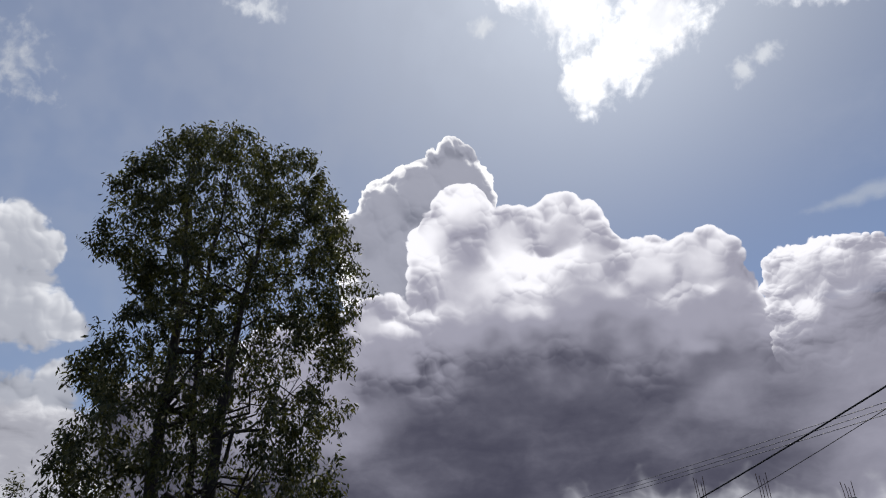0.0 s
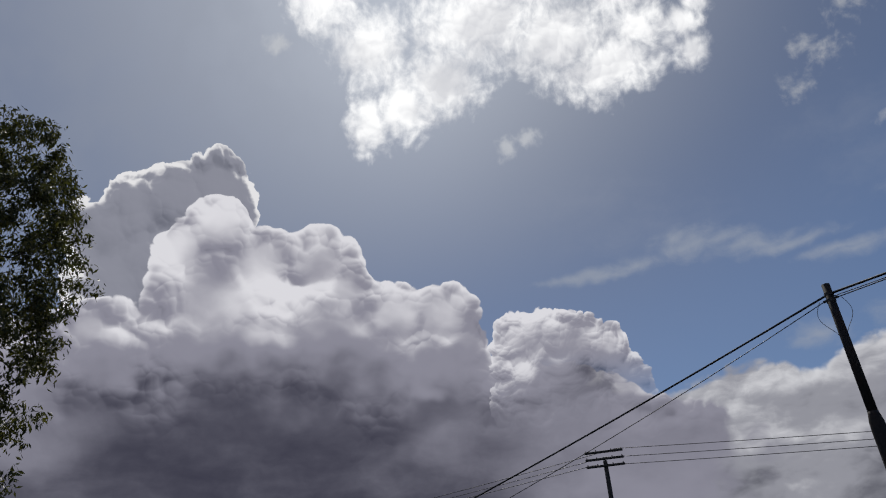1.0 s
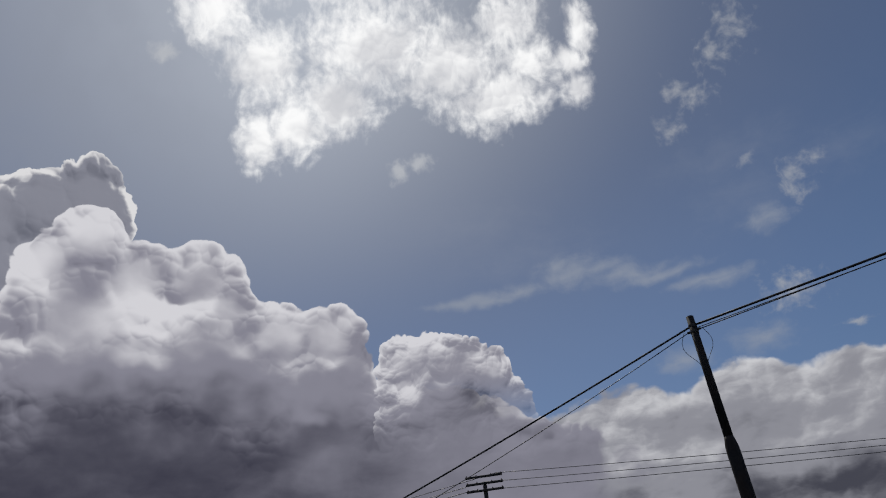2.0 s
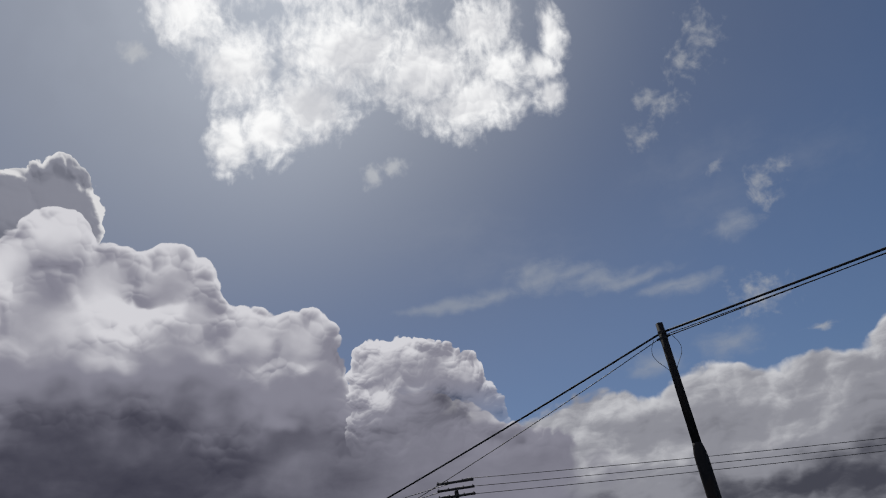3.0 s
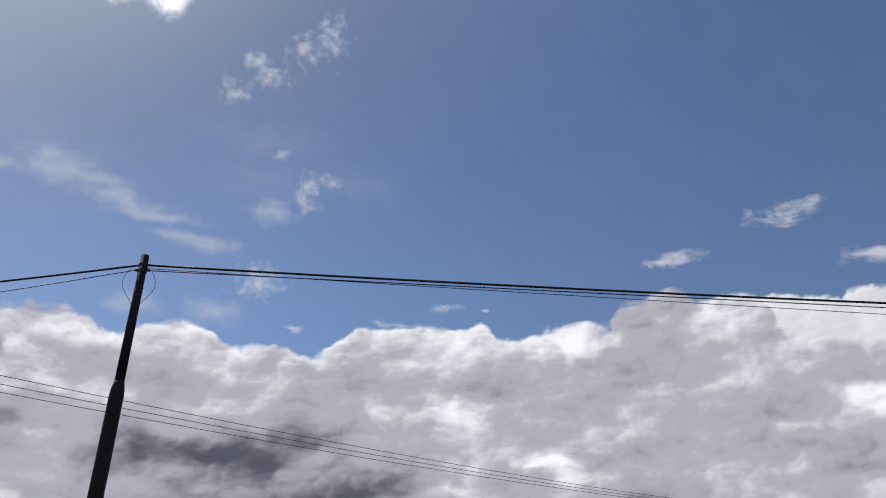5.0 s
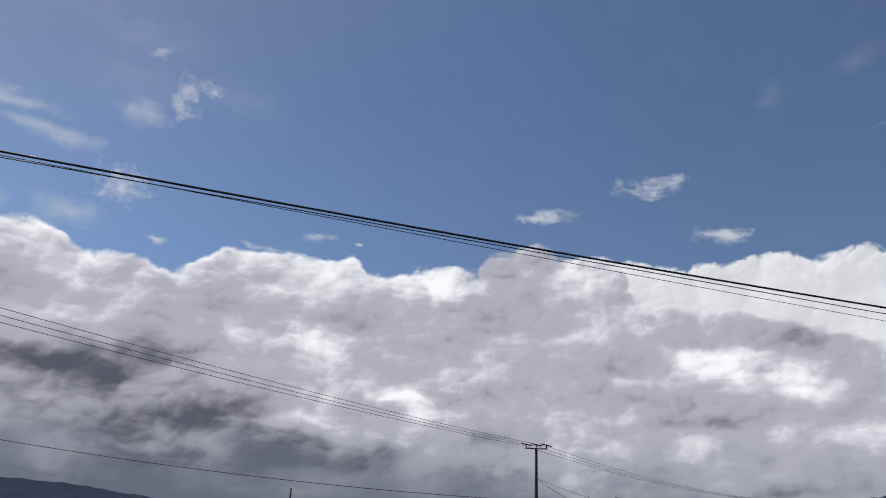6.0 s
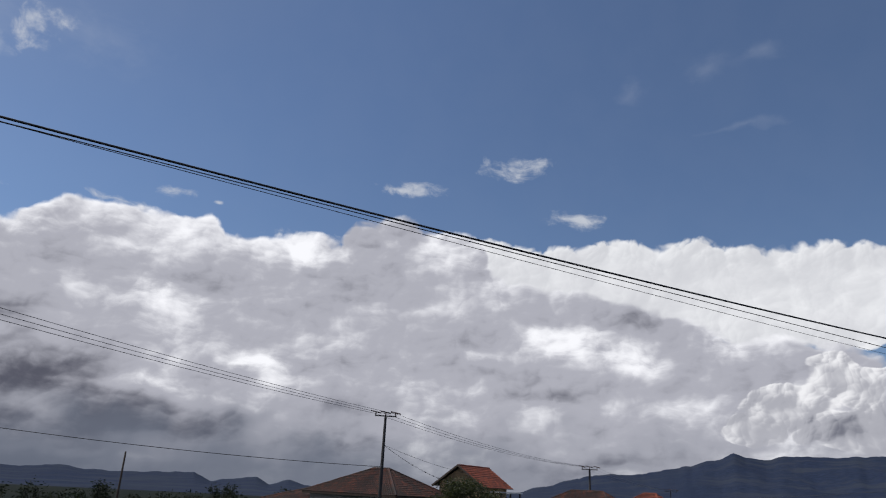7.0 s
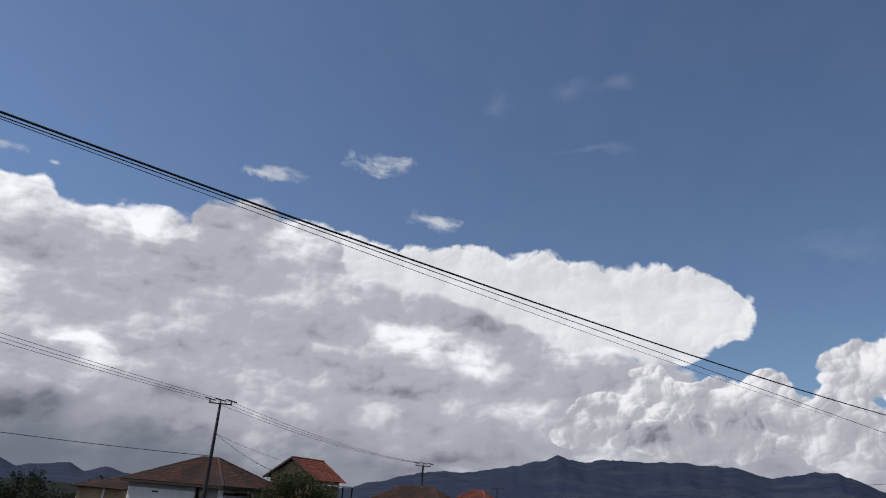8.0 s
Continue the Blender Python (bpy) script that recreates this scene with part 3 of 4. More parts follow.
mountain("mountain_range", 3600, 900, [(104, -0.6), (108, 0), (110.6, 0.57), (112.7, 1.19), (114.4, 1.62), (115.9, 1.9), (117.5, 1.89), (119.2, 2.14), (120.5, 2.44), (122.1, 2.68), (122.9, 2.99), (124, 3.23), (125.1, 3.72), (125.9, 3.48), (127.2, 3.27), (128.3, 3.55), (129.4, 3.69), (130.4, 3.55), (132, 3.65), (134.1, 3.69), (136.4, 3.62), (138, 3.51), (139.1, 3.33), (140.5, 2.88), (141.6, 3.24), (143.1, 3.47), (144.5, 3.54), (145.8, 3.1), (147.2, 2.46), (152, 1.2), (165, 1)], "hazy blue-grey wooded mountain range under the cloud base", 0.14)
mountain("mountain_range", 4000, 600, [(38, 1.9), (52, 1.6), (58, 1.3), (65.8, 0.91), (67.9, 0.65), (71.1, 0.3), (74, 0.27), (75.9, 0.54), (77.5, 0.28), (80.7, 0.29), (84.8, 0.48), (86.1, -0.08), (87.4, 0.13), (89.3, 0.4), (90.3, -0.1), (91.7, 0.32), (93, -0.01), (95.2, -0.18), (97, -0.3), (110, -0.4)], "low mountain ridge beyond the plain, dark blue with haze", 0.08, 13.0)

# ---- poles and cables ----


def pole_near():
    ob = thing("utility_pole", pose(*place(55.0, 10.0)), "dark stepped steel utility pole carrying black cables", "utility pole", "poles by the road")
    b = place(55.0, 10.0)
    bm = lathe(bmesh.new(), b, [(-0.3, 0.095), (0.0, 0.095), (3.2, 0.092), (6.16, 0.088), (6.24, 0.084), (6.32, 0.068), (6.36, 0.062)], 16)
    part("lower_shaft", bm, STEEL, ob, smooth=True)
    bm = lathe(bmesh.new(), b, [(6.35, 0.060), (7.2, 0.056), (8.10, 0.052), (8.105, 0.04)], 16)
    part("upper_shaft", bm, STEEL, ob, smooth=True)
    for z in (7.86, 7.95):
        part("clamp_band", lathe(bmesh.new(), b, [(z - 0.02, 0.060), (z + 0.02, 0.060)], 14), GALV, ob, "pale steel clamp band")
    for s in (1, -1):
        u = Vector((0.24 * s, -0.97 * s, 0))
        part("clamp_bolt", tube(bmesh.new(), [b + Vector((0, 0, 7.88)) + u * 0.04, b + Vector((0, 0, 7.88)) + u * 0.10], 0.018, 8), GALV, ob)
    # slack loops hanging at both sides of the top
    for s, w, drop in ((1, 0.15, 0.50), (-1, 0.17, 0.52)):
        pts = []
        side = Vector((math.cos(radians(55.0)), -math.sin(radians(55.0)), 0)) * s
        for k in range(15):
            f = k / 14
            pts.append(b + side * (0.045 + w * (0.55 + 0.45 * math.sin(f * 4.0)) * max(0.0, 1 - f ** 5)) + Vector((0, 0, 7.88 - drop * f)))
        part("slack_cable", tube(bmesh.new(), pts, 0.0038, 5), RUBBER, ob, "thin slack cable loop")
    return ob


def cable(name, a, b, sag, r, mat, label, category="cable", group="overhead cables", beads=()):
    a, b = Vector(a), Vector(b)
    n = 48
    pts = [a.lerp(b, k / n) - Vector((0, 0, 4 * sag * (k / n) * (1 - k / n))) for k in range(n + 1)]
    ob = obj(name, tube(bmesh.new(), pts, r, 6), mat, True)
    for i in beads:
        part("spacer", lathe(bmesh.new(), pts[i] - Vector((0, 0, 0.05)), [(0, 0.02), (0.03, 0.05), (0.07, 0.05), (0.1, 0.02)], 8), mat, ob)
    return tagged(ob, label, category, group)


NEAR_TOP = place(55.0, 10.0, 7.96)
pole_near()
far_end, far_mid, far_low = NEAR_TOP + towards(167) * 46, NEAR_TOP + towards(166.5) * 46, NEAR_TOP + towards(157.6) * 46
left_end, left_low = NEAR_TOP + towards(-18.3) * 46, NEAR_TOP + towards(-22.3) * 46
SPAN = (NEAR_TOP.x, NEAR_TOP.y)
cable("overhead_cable", (*SPAN, 7.96), (*far_end.xy, 8.04), 0.525, 0.017, RUBBER, "thick black overhead cable strung from the steel pole")
cable("overhead_cable", (*SPAN, 7.88), (*far_mid.xy, 6.61), 0.02, 0.008, RUBBER, "thin black overhead cable below the thick one")
cable("overhead_cable", (*SPAN, 7.91), (*far_low.xy, 9.49), 0.154, 0.006, RUBBER, "thin black overhead cable below the thick one")
cable("overhead_cable", (*SPAN, 7.96), (*left_end.xy, 4.34), 1.50, 0.016, RUBBER, "thick black overhead cable strung from the steel pole")
cable("overhead_cable", (*SPAN, 7.90), (*left_low.xy, 7.33), 3.34, 0.006, RUBBER, "thin slack overhead cable below the thick one")


def crossarm_pole(base, top, arm, yaw, label, tiers=1, r=0.17):
    """A slim round pole with crossarms: three tiers of plain arms, or one arm with three upright insulator brackets."""
    base = Vector(base)
    ob = thing("power_pole", Matrix.Translation(base), label, "power pole", "power line poles")
    h = top - base.z
    part("shaft", lathe(bmesh.new(), base, [(-0.3, r), (0, r), (h * 0.5, r * 0.82), (h * 0.96, r * 0.62), (h * 0.965, r * 0.5)], 12), GALV, ob, smooth=True)
    turn = Matrix.Translation((base.x, base.y, 0)) @ pose(0, 0, 0, 0, 0, yaw)
    for t in range(tiers):
        z = top - 0.06 - 0.30 * t if tiers > 1 else top - arm * 0.17
        bm = box(bmesh.new(), (-arm / 2, -0.05 - r * 0.6, z - 0.045), (arm / 2, 0.05 - r * 0.6, z + 0.045), 0.01)
        bm.transform(turn)
        part("crossarm", bm, GALV, ob)
        for x in (-0.46, 0.0, 0.46) if tiers == 1 else (-0.46, -0.2, 0.2, 0.46):
            bm = bmesh.new()
            if tiers == 1:
                tube(bm, [(x * arm, -r * 0.6, z), (x * arm, -r * 0.6, z + arm * 0.15)], 0.05, 8)
                tube(bm, [(x * arm - 0.42, -r * 0.6 - 0.06, z + arm * 0.21), (x * arm, -r * 0.6, z + arm * 0.17), (x * arm + 0.42, -r * 0.6 + 0.06, z + arm * 0.13)], 0.05, 8)
            else:
                tube(bm, [(x * arm, -r * 0.6, z + 0.03), (x * arm, -r * 0.6, z + 0.10)], [0.035, 0.02], 8)
            bm.transform(turn)
            part("insulator", bm, CERAMIC, ob)
    return ob


P_FAR, P_MID, P_SMALL, P_TINY = place(36.5, 32), place(98.75, 59), place(114.75, 100, -2.9), place(120.6, 140, -6)
crossarm_pole(P_FAR, 11.78, 1.65, -40, "dark power pole with three tiers of crossarms", 3, 0.15)
crossarm_pole(P_MID, 9.85, 1.75, -97, "slim power pole with one crossarm and bracket insulators")
crossarm_pole(P_SMALL, 8.1, 2.1, -112, "slim power pole with one crossarm and bracket insulators", 1, 0.20)
crossarm_pole(P_TINY, 6.4, 2.1, -115, "slim power pole with one crossarm and bracket insulators", 1, 0.16)


def span(a, za, wa, ya, b, zb, wb, yb, sag, label):
    for k, (ha, hb) in zip((-0.46, 0.0, 0.46), zip(za, zb)):
        pa = Vector((a.x, a.y, ha)) + Vector((math.cos(radians(ya)), math.sin(radians(ya)), 0)) * wa * k
        pb = Vector((b.x, b.y, hb)) + Vector((math.cos(radians(yb)), math.sin(radians(yb)), 0)) * wb * k
        cable("power_line", pa, pb, sag + 0.06 * k, 0.014, BARE, label, "power line", "power line conductors")


far_next = P_FAR + towards(-27) * 46
TIERS, ARM_MID, ARM_SMALL, ARM_TINY = (11.82, 11.50, 11.20), (9.75,) * 3, (8.1,) * 3, (6.4,) * 3
span(P_FAR, TIERS[::-1], 1.2, -40, P_MID, ARM_MID, 2.1, -97, 0.45, "thin grey conductor slung between two power poles")
span(P_MID, ARM_MID, 2.1, -97, P_SMALL, ARM_SMALL, 2.1, -112, 0.7, "thin grey conductor slung between two power poles")
span(P_SMALL, ARM_SMALL, 2.1, -112, P_TINY, ARM_TINY, 2.1, -115, 0.7, "thin grey conductor slung between two power poles")
span(P_FAR, TIERS[::-1], 1.2, -40, far_next, TIERS[::-1], 1.2, 20, 0.4, "thin grey conductor slung from the tiered power pole")
cable("service_cable", (P_MID.x, P_MID.y, 5.6), place(50, 64, 9.0), 0.9, 0.022, RUBBER, "single dark service cable reaching the slim pole")
cable("service_cable", (P_MID.x, P_MID.y, 7.3), place(103.9, 70, 4.9), 0.3, 0.014, RUBBER, "thin beaded service cable running to the roofs", beads=(20, 30, 33, 36, 40))
cable("service_cable", (P_MID.x, P_MID.y, 7.3), place(107.5, 78, 5.6), 0.4, 0.012, RUBBER, "thin service cable running to the roofs")
cable("service_cable", place(120.9, 140, 4.6), place(160, 60, 8.6), 0.5, 0.018, RUBBER, "single dark service cable low over the plain")
cable("service_cable", place(120.9, 140, 4.2), place(162, 60, 7.6), 0.4, 0.014, RUBBER, "single dark service cable low over the plain")
b = place(80.1, 45)
stick = obj("bare_post", lathe(bmesh.new(), b, [(-0.2, 0.075), (2.5, 0.065), (5.2, 0.05), (5.21, 0.03)], 8), TIMBER, True)
tagged(stick, "plain slim dark wooden post with nothing on it", "post")

# ---- unfinished building ----


def starter_column(az, d, top, bars):
    b = place(az, d)
    ob = thing("concrete_column", Matrix.Translation(b), "unfinished concrete column with bare steel bars sticking up", "column", "columns of an unfinished building")
    part("shaft", box(bmesh.new(), b + Vector((-0.14, -0.14, -0.2)), b + Vector((0.14, 0.14, 7.4)), 0.015), CONCRETE, ob)
    for x, y, dz in bars:
        p = b + Vector((x, y, 7.3))
        part("steel_bar", tube(bmesh.new(), [p, p + Vector((0.01, 0, (top + dz - 7.3) * 0.5)), p + Vector((x * 0.12, y * 0.1, top + dz - 7.3))], 0.010, 6), RUST, ob)
    return ob


BARS = [(-0.10, -0.10, -0.05), (0.10, -0.10, 0.03), (0.10, 0.10, -0.12), (-0.10, 0.10, 0.05)]
starter_column(20.3, 25, 8.3, BARS)
starter_column(24.6, 25.2, 8.25, BARS[::-1])
starter_column(29.8, 26, 7.85, BARS)

# ---- trees ----


def leaves(bm_data, spots, size, rng, droop=0.75):
    """Adds lance-shaped leaves, folded along the middle, at spots (place, count, spread)."""
    verts, faces = bm_data
    for spot, count, spread in spots:
        for _ in range(count):
            p = spot + Vector((rng.gauss(0, spread), rng.gauss(0, spread), rng.gauss(0, spread)))
            way = Vector((rng.gauss(0, 1), rng.gauss(0, 1), rng.gauss(0, 0.6) - droop * 1.6)).normalized()
            side = way.cross(Vector((rng.gauss(0, 1), rng.gauss(0, 1), rng.gauss(0, 1)))).normalized()
            s = size * rng.uniform(0.65, 1.3)
            up = way.cross(side) * s * 0.07
            k = len(verts)
            verts.extend((p, p + way * s * 0.45 + side * s * 0.17 + up, p + way * s, p + way * s * 0.45 - side * s * 0.17 + up, p + way * s * 0.5))
            faces.extend(((k, k + 1, k + 4), (k + 1, k + 2, k + 4), (k, k + 4, k + 3), (k + 4, k + 2, k + 3)))


def leaf_part(name, data, mat, parent, label):
    me = bpy.data.meshes.new(name)
    me.from_pydata([tuple(v) for v in data[0]], [], data[1])
    me.materials.append(mat)
    ob = new(name, me)
    ob.parent = parent
    ob.matrix_parent_inverse = parent.matrix_world.inverted()
    return tagged(ob, label, kind="stuff")


def bow(a, b, rng, lift=0.25, n=6, jitter=0.06):
    a, b = Vector(a), Vector(b)
    length = (b - a).length
    out = []
    for k in range(n + 1):
        f = k / n
        p = a.lerp(b, f) + Vector((0, 0, lift * length * math.sin(f * math.pi) * 0.5))
        if 0 < k < n:
            p += Vector((rng.gauss(0, 1), rng.gauss(0, 1), rng.gauss(0, 1))) * jitter * length * 0.35
        out.append(p)
    return out


def gum_tree():
    """A tall gum tree with three stems from the ground and a rounded open crown."""
    rng = random.Random(11)
    D, AZ0 = 22.2, -18.2
    base = place(AZ0, D)
    across, away = towards(AZ0 + 90), towards(AZ0)

    def spot(az, el, deep=0.0):
        d = D + deep
        r = d / math.cos(radians(az - AZ0))
        return base + across * (d * math.tan(radians(az - AZ0))) + away * deep + Vector((0, 0, EYE + r * math.tan(radians(el))))

    ob = thing("gum_tree", Matrix.Translation(base), "tall dark green gum tree with three stems and airy crown", "tree")
    stems = [
        [spot(-19.3, -11), spot(-20.3, 2), spot(-20.7, 10), spot(-20.6, 17), spot(-20.4, 23), spot(-21.1, 29, 0.3), spot(-21.7, 34, 0.4)],
        [spot(-17.9, -11, 0.3), spot(-17.0, 2), spot(-16.6, 10), spot(-16.3, 17), spot(-16.0, 22), spot(-15.1, 28, -0.4), spot(-14.1, 33.5, -0.6)],
        [spot(-18.5, -11, 0.8), spot(-18.1, 4, 1.0), spot(-17.9, 11, 1.0), spot(-18.7, 18, 1.1), spot(-19.0, 24, 1.0), spot(-18.3, 31, 0.6), spot(-18.3, 36, 0.4)],
    ]
    stems = [[p if k else Vector((p.x, p.y, -0.2)) for k, p in enumerate(s)] for s in stems]
    widths = [[0.26, 0.22, 0.19, 0.16, 0.12, 0.07, 0.03], [0.28, 0.24, 0.20, 0.16, 0.12, 0.07, 0.03], [0.16, 0.13, 0.10, 0.08, 0.06, 0.045, 0.02]]
    for s, w in zip(stems, widths):
        fine, fw = [], []
        for k in range(len(s) - 1):
            for j in range(4):
                f = j / 4
                fine.append(s[k].lerp(s[k + 1], f) + Vector((rng.gauss(0, 0.03), rng.gauss(0, 0.03), 0)))
                fw.append(w[k] * (1 - f) + w[k + 1] * f)
        fine.append(s[-1])
        fw.append(w[-1])
        part("trunk", tube(bmesh.new(), fine, fw, 10), BARK, ob, smooth=True)
    # outline of the crown: height, reach to one side and to the other
    crown = [(2.5, -0.8, 0.8), (4.5, -3.1, 2.9), (6.0, -4.2, 3.9), (7.5, -4.4, 4.4), (9.0, -4.2, 4.9), (10.0, -4.0, 5.3), (12.2, -3.8, 5.2), (13.2, -3.0, 5.0), (13.9, -2.6, 4.6), (15.0, -3.4, 4.9),
             (16.3, -4.1, 5.0), (17.9, -4.1, 4.5), (18.7, -3.7, 4.0), (19.4, -3.0, 3.4), (20.0, -2.2, 2.0), (20.9, -1.1, 0.5)]

    def reach(z):
        for (z0, l0, r0), (z1, l1, r1) in zip(crown, crown[1:]):
            if z <= z1:
                f = max(0.0, (z - z0) / (z1 - z0))
                return l0 + f * (l1 - l0), r0 + f * (r1 - r0)
        return crown[-1][1:]

    # limbs fan out from the stems, turning upwards
    nodes = []
    for s, ws in zip(stems, widths):
        for k in range(2, len(s)):
            nodes += [(s[k - 1].lerp(s[k], f), 0.03) for f in (0.25, 0.5, 0.75, 1.0)]
    for k in range(48):
        s, ws = stems[k % 3], widths[k % 3]
        f = rng.uniform(1.0, 5.4)
        i = int(f)
        root, rw = s[i].lerp(s[i + 1], f - i), ws[i] + (ws[i + 1] - ws[i]) * (f - i)
        z = min(root.z + rng.uniform(1.0, 2.6), 21.0)
        l, r = reach(z)
        a = rng.uniform(0, math.tau)
        mid, half = (l + r) / 2, (r - l) / 2
        out = rng.uniform(0.55, 0.8)
        tip = base + across * (mid + half * out * math.cos(a)) + away * (half * 0.6 * out * math.sin(a)) + Vector((0, 0, z))
        path = bow(root, tip, rng, -0.18, 8, 0.16)
        r0 = min(rw * 0.5, 0.075)
        part("limb", tube(bmesh.new(), path, [r0 * (1 - 0.85 * j / 8) for j in range(9)], 7), BARK, ob, smooth=True)
        nodes += [(p, r0 * (1 - 0.85 * j / 8)) for j, p in enumerate(path) if j > 1]
    # tufts of leaves fill the crown, closest near its skin, with gaps between them
    tufts = []
    while len(tufts) < 2050:
        z = rng.uniform(3.0, 20.95)
        l, r = reach(z)
        if rng.random() > (r - l) / 9.5 * (1.0 if z > 12.5 else 0.9):
            continue
        a, out = rng.uniform(0, math.tau), rng.uniform(0.84, 1.0) if rng.random() < 0.55 else math.sqrt(rng.uniform(0.1, 0.8))
        mid, half = (l + r) / 2, max(0.1, (r - l) / 2 - 0.1)
        half *= 0.97 + 0.26 * noise.noise((math.cos(a) * 1.6, math.sin(a) * 1.6, z * 0.6))   # the skin swells into heads
        p = base + across * (mid + half * out * math.cos(a)) + away * (half * 0.62 * out * math.sin(a)) + Vector((0, 0, z))
        thin = noise.noise(p * 1.1)
        if thin < (-0.17 if z > 13.0 else -0.09):
            continue
        tufts.append(p)
    tufts.sort(key=lambda p: (p - base).xy.length)
    data, twigs = ([], []), bmesh.new()
    where = np.array([tuple(p) for p, w in nodes])
    for p in tufts:
        gap = where - np.array(tuple(p))
        cost = np.sqrt((gap ** 2).sum(1)) + 0.5 * np.maximum(0, gap[:, 2] + 0.1)
        root, rw = nodes[int(cost.argmin())]
        q = bow(root, p, rng, 0.12, 4, 0.22)
        r0 = min(max(rw * 0.7, 0.009), 0.022)
        tube(twigs, q, [r0, r0 * 0.8, r0 * 0.65, r0 * 0.5, 0.004], 5, False)
        fresh = [(q[2], r0 * 0.7), (q[3], r0 * 0.6), (q[4], r0 * 0.5)]
        nodes += fresh
        where = np.vstack([where, [tuple(n[0]) for n in fresh]])
        spots = [(q[4], rng.randint(16, 24), 0.13), (q[4] - Vector((0, 0, 0.12)), rng.randint(8, 13), 0.14), (q[3], rng.randint(4, 8), 0.13)]
        leaves(data, spots, 0.195, rng)
    tagged(part("twig_mass", twigs, BARK, ob), kind="stuff")
    leaf_part("foliage", data, LEAF, ob, "narrow hanging dark green leaves, golden where lit")
    return ob


gum_tree()


def small_tree(name, base, height, width, mat, label, seed, leaf=0.3, count=26, category="tree", heaps=9, droop=0.2):
    rng = random.Random(seed)
    base = Vector(base)
    ob = thing(name, Matrix.Translation(base), label, category)
    top = base + Vector((rng.gauss(0, 0.1) * width, rng.gauss(0, 0.1) * width, height * 0.8))
    path = bow(base - Vector((0, 0, 0.2)), top, rng, 0.0, 6, 0.05)
    part("trunk", tube(bmesh.new(), path, [height * 0.018 * (1 - 0.12 * k) for k in range(7)], 7), BARK, ob, smooth=True)
    data = ([], [])
    for k in range(heaps):
        f = 0.35 + 0.65 * (k + 0.5) / heaps
        a = rng.uniform(0, math.tau)
        rad = width * 0.5 * rng.uniform(0.35, 0.8) * math.sin(min(1, 0.25 + (1 - f) * 1.5) * math.pi / 2)
        c = base + Vector((math.cos(a) * rad, math.sin(a) * rad, height * (f * 0.95)))
        part("limb", tube(bmesh.new(), bow(path[rng.randint(2, 5)], c, rng, 0.2, 4, 0.1), [height * 0.008, height * 0.006, height * 0.005, height * 0.003, height * 0.002], 5), BARK, ob)
        spots = []
        for _ in range(count):
            v = Vector((rng.gauss(0, 1), rng.gauss(0, 1), rng.gauss(0, 0.8))).normalized() * rng.uniform(0.2, 1.0)
            spots.append((c + Vector((v.x * width * 0.24, v.y * width * 0.24, v.z * height * 0.13)), rng.randint(4, 7), leaf * 0.7))
        leaves(data, spots, leaf, rng, droop)
    leaf_part("foliage", data, mat, ob, "")
    return ob


small_tree("tree", place(-29.6, 45), 12.9, 2.4, LEAF, "dark tree top farther off than the big gum", 5, 0.25, 30)
small_tree("tree", place(105.6, 65), 4.95, 7.6, BUSH_LEAF, "bushy green tree standing before the red-roofed house", 8, 0.26, 110, heaps=18)

# ---- houses ----


def slope_tiles(verts, faces, a, b, c, d, rng, w=0.24, h=0.34):
    """Clay tiles on the slope with eave a-b and top d-c (c above b, d above a; a triangle where c is d)."""
    a, b, c, d = (Vector(p) for p in (a, b, c, d))
    out = (b - a).cross(d - a).normalized()
    if out.z < 0:
        out = -out
    rows = max(1, round(((d + c) / 2 - (a + b) / 2).length / h))
    for j in range(rows):
        l0, l1 = a.lerp(d, j / rows), a.lerp(d, (j + 1.15) / rows)
        r0, r1 = b.lerp(c, j / rows), b.lerp(c, (j + 1.15) / rows)
        n = max(1, round((r0 - l0).length / w))
        for i in range(n):
            k = len(verts)
            lift = out * (0.05 + rng.uniform(0, 0.03))
            p = [l0.lerp(r0, i / n), l0.lerp(r0, (i + 0.5) / n), l0.lerp(r0, (i + 1) / n), l1.lerp(r1, (i + 1) / n), l1.lerp(r1, (i + 0.5) / n), l1.lerp(r1, i / n)]
            verts.extend((p[0] + lift, p[1] + lift + out * 0.05, p[2] + lift, p[3] + out * 0.01, p[4] + out * 0.05, p[5] + out * 0.01))
            faces.extend(((k, k + 1, k + 4, k + 5), (k + 1, k + 2, k + 3, k + 4)))


def roof_part(slopes, mat, parent, rng, ridges, label):
    bm = bmesh.new()
    for s in slopes:
        vs = [bm.verts.new(p) for p in s]
        bm.faces.new(vs if (Vector(s[2]) - Vector(s[3])).length > 1e-4 else vs[:3])
    bmesh.ops.solidify(bm, geom=bm.faces[:], thickness=0.08)
    roof = part("roof", bm, TIMBER, parent, label)
    verts, faces = [], []
    for s in slopes:
        slope_tiles(verts, faces, *s, rng)
    leaf_part("roof_tiles", (verts, faces), mat, roof, "")
    for p, q in ridges:
        part("ridge_tile", tube(bmesh.new(), bow(Vector(p) + Vector((0, 0, 0.05)), Vector(q) + Vector((0, 0, 0.05)), rng, 0.0, 8, 0.004), 0.10, 6), mat, roof)
    return roof


def frame_of(corner, yaw):
    """World points from a house's own metres: x along its front to the left, y back along its side."""
    m = Matrix.Translation(corner) @ pose(0, 0, 0, 0, 0, yaw) @ Matrix.Diagonal((1, -1, 1, 1))
    return m, lambda x, y, z: m @ Vector((x, y, z))


def boxes(m, *pairs):
    bm = bmesh.new()
    for lo, hi in pairs:
        box(bm, lo, hi)
    bm.transform(m)
    return bm


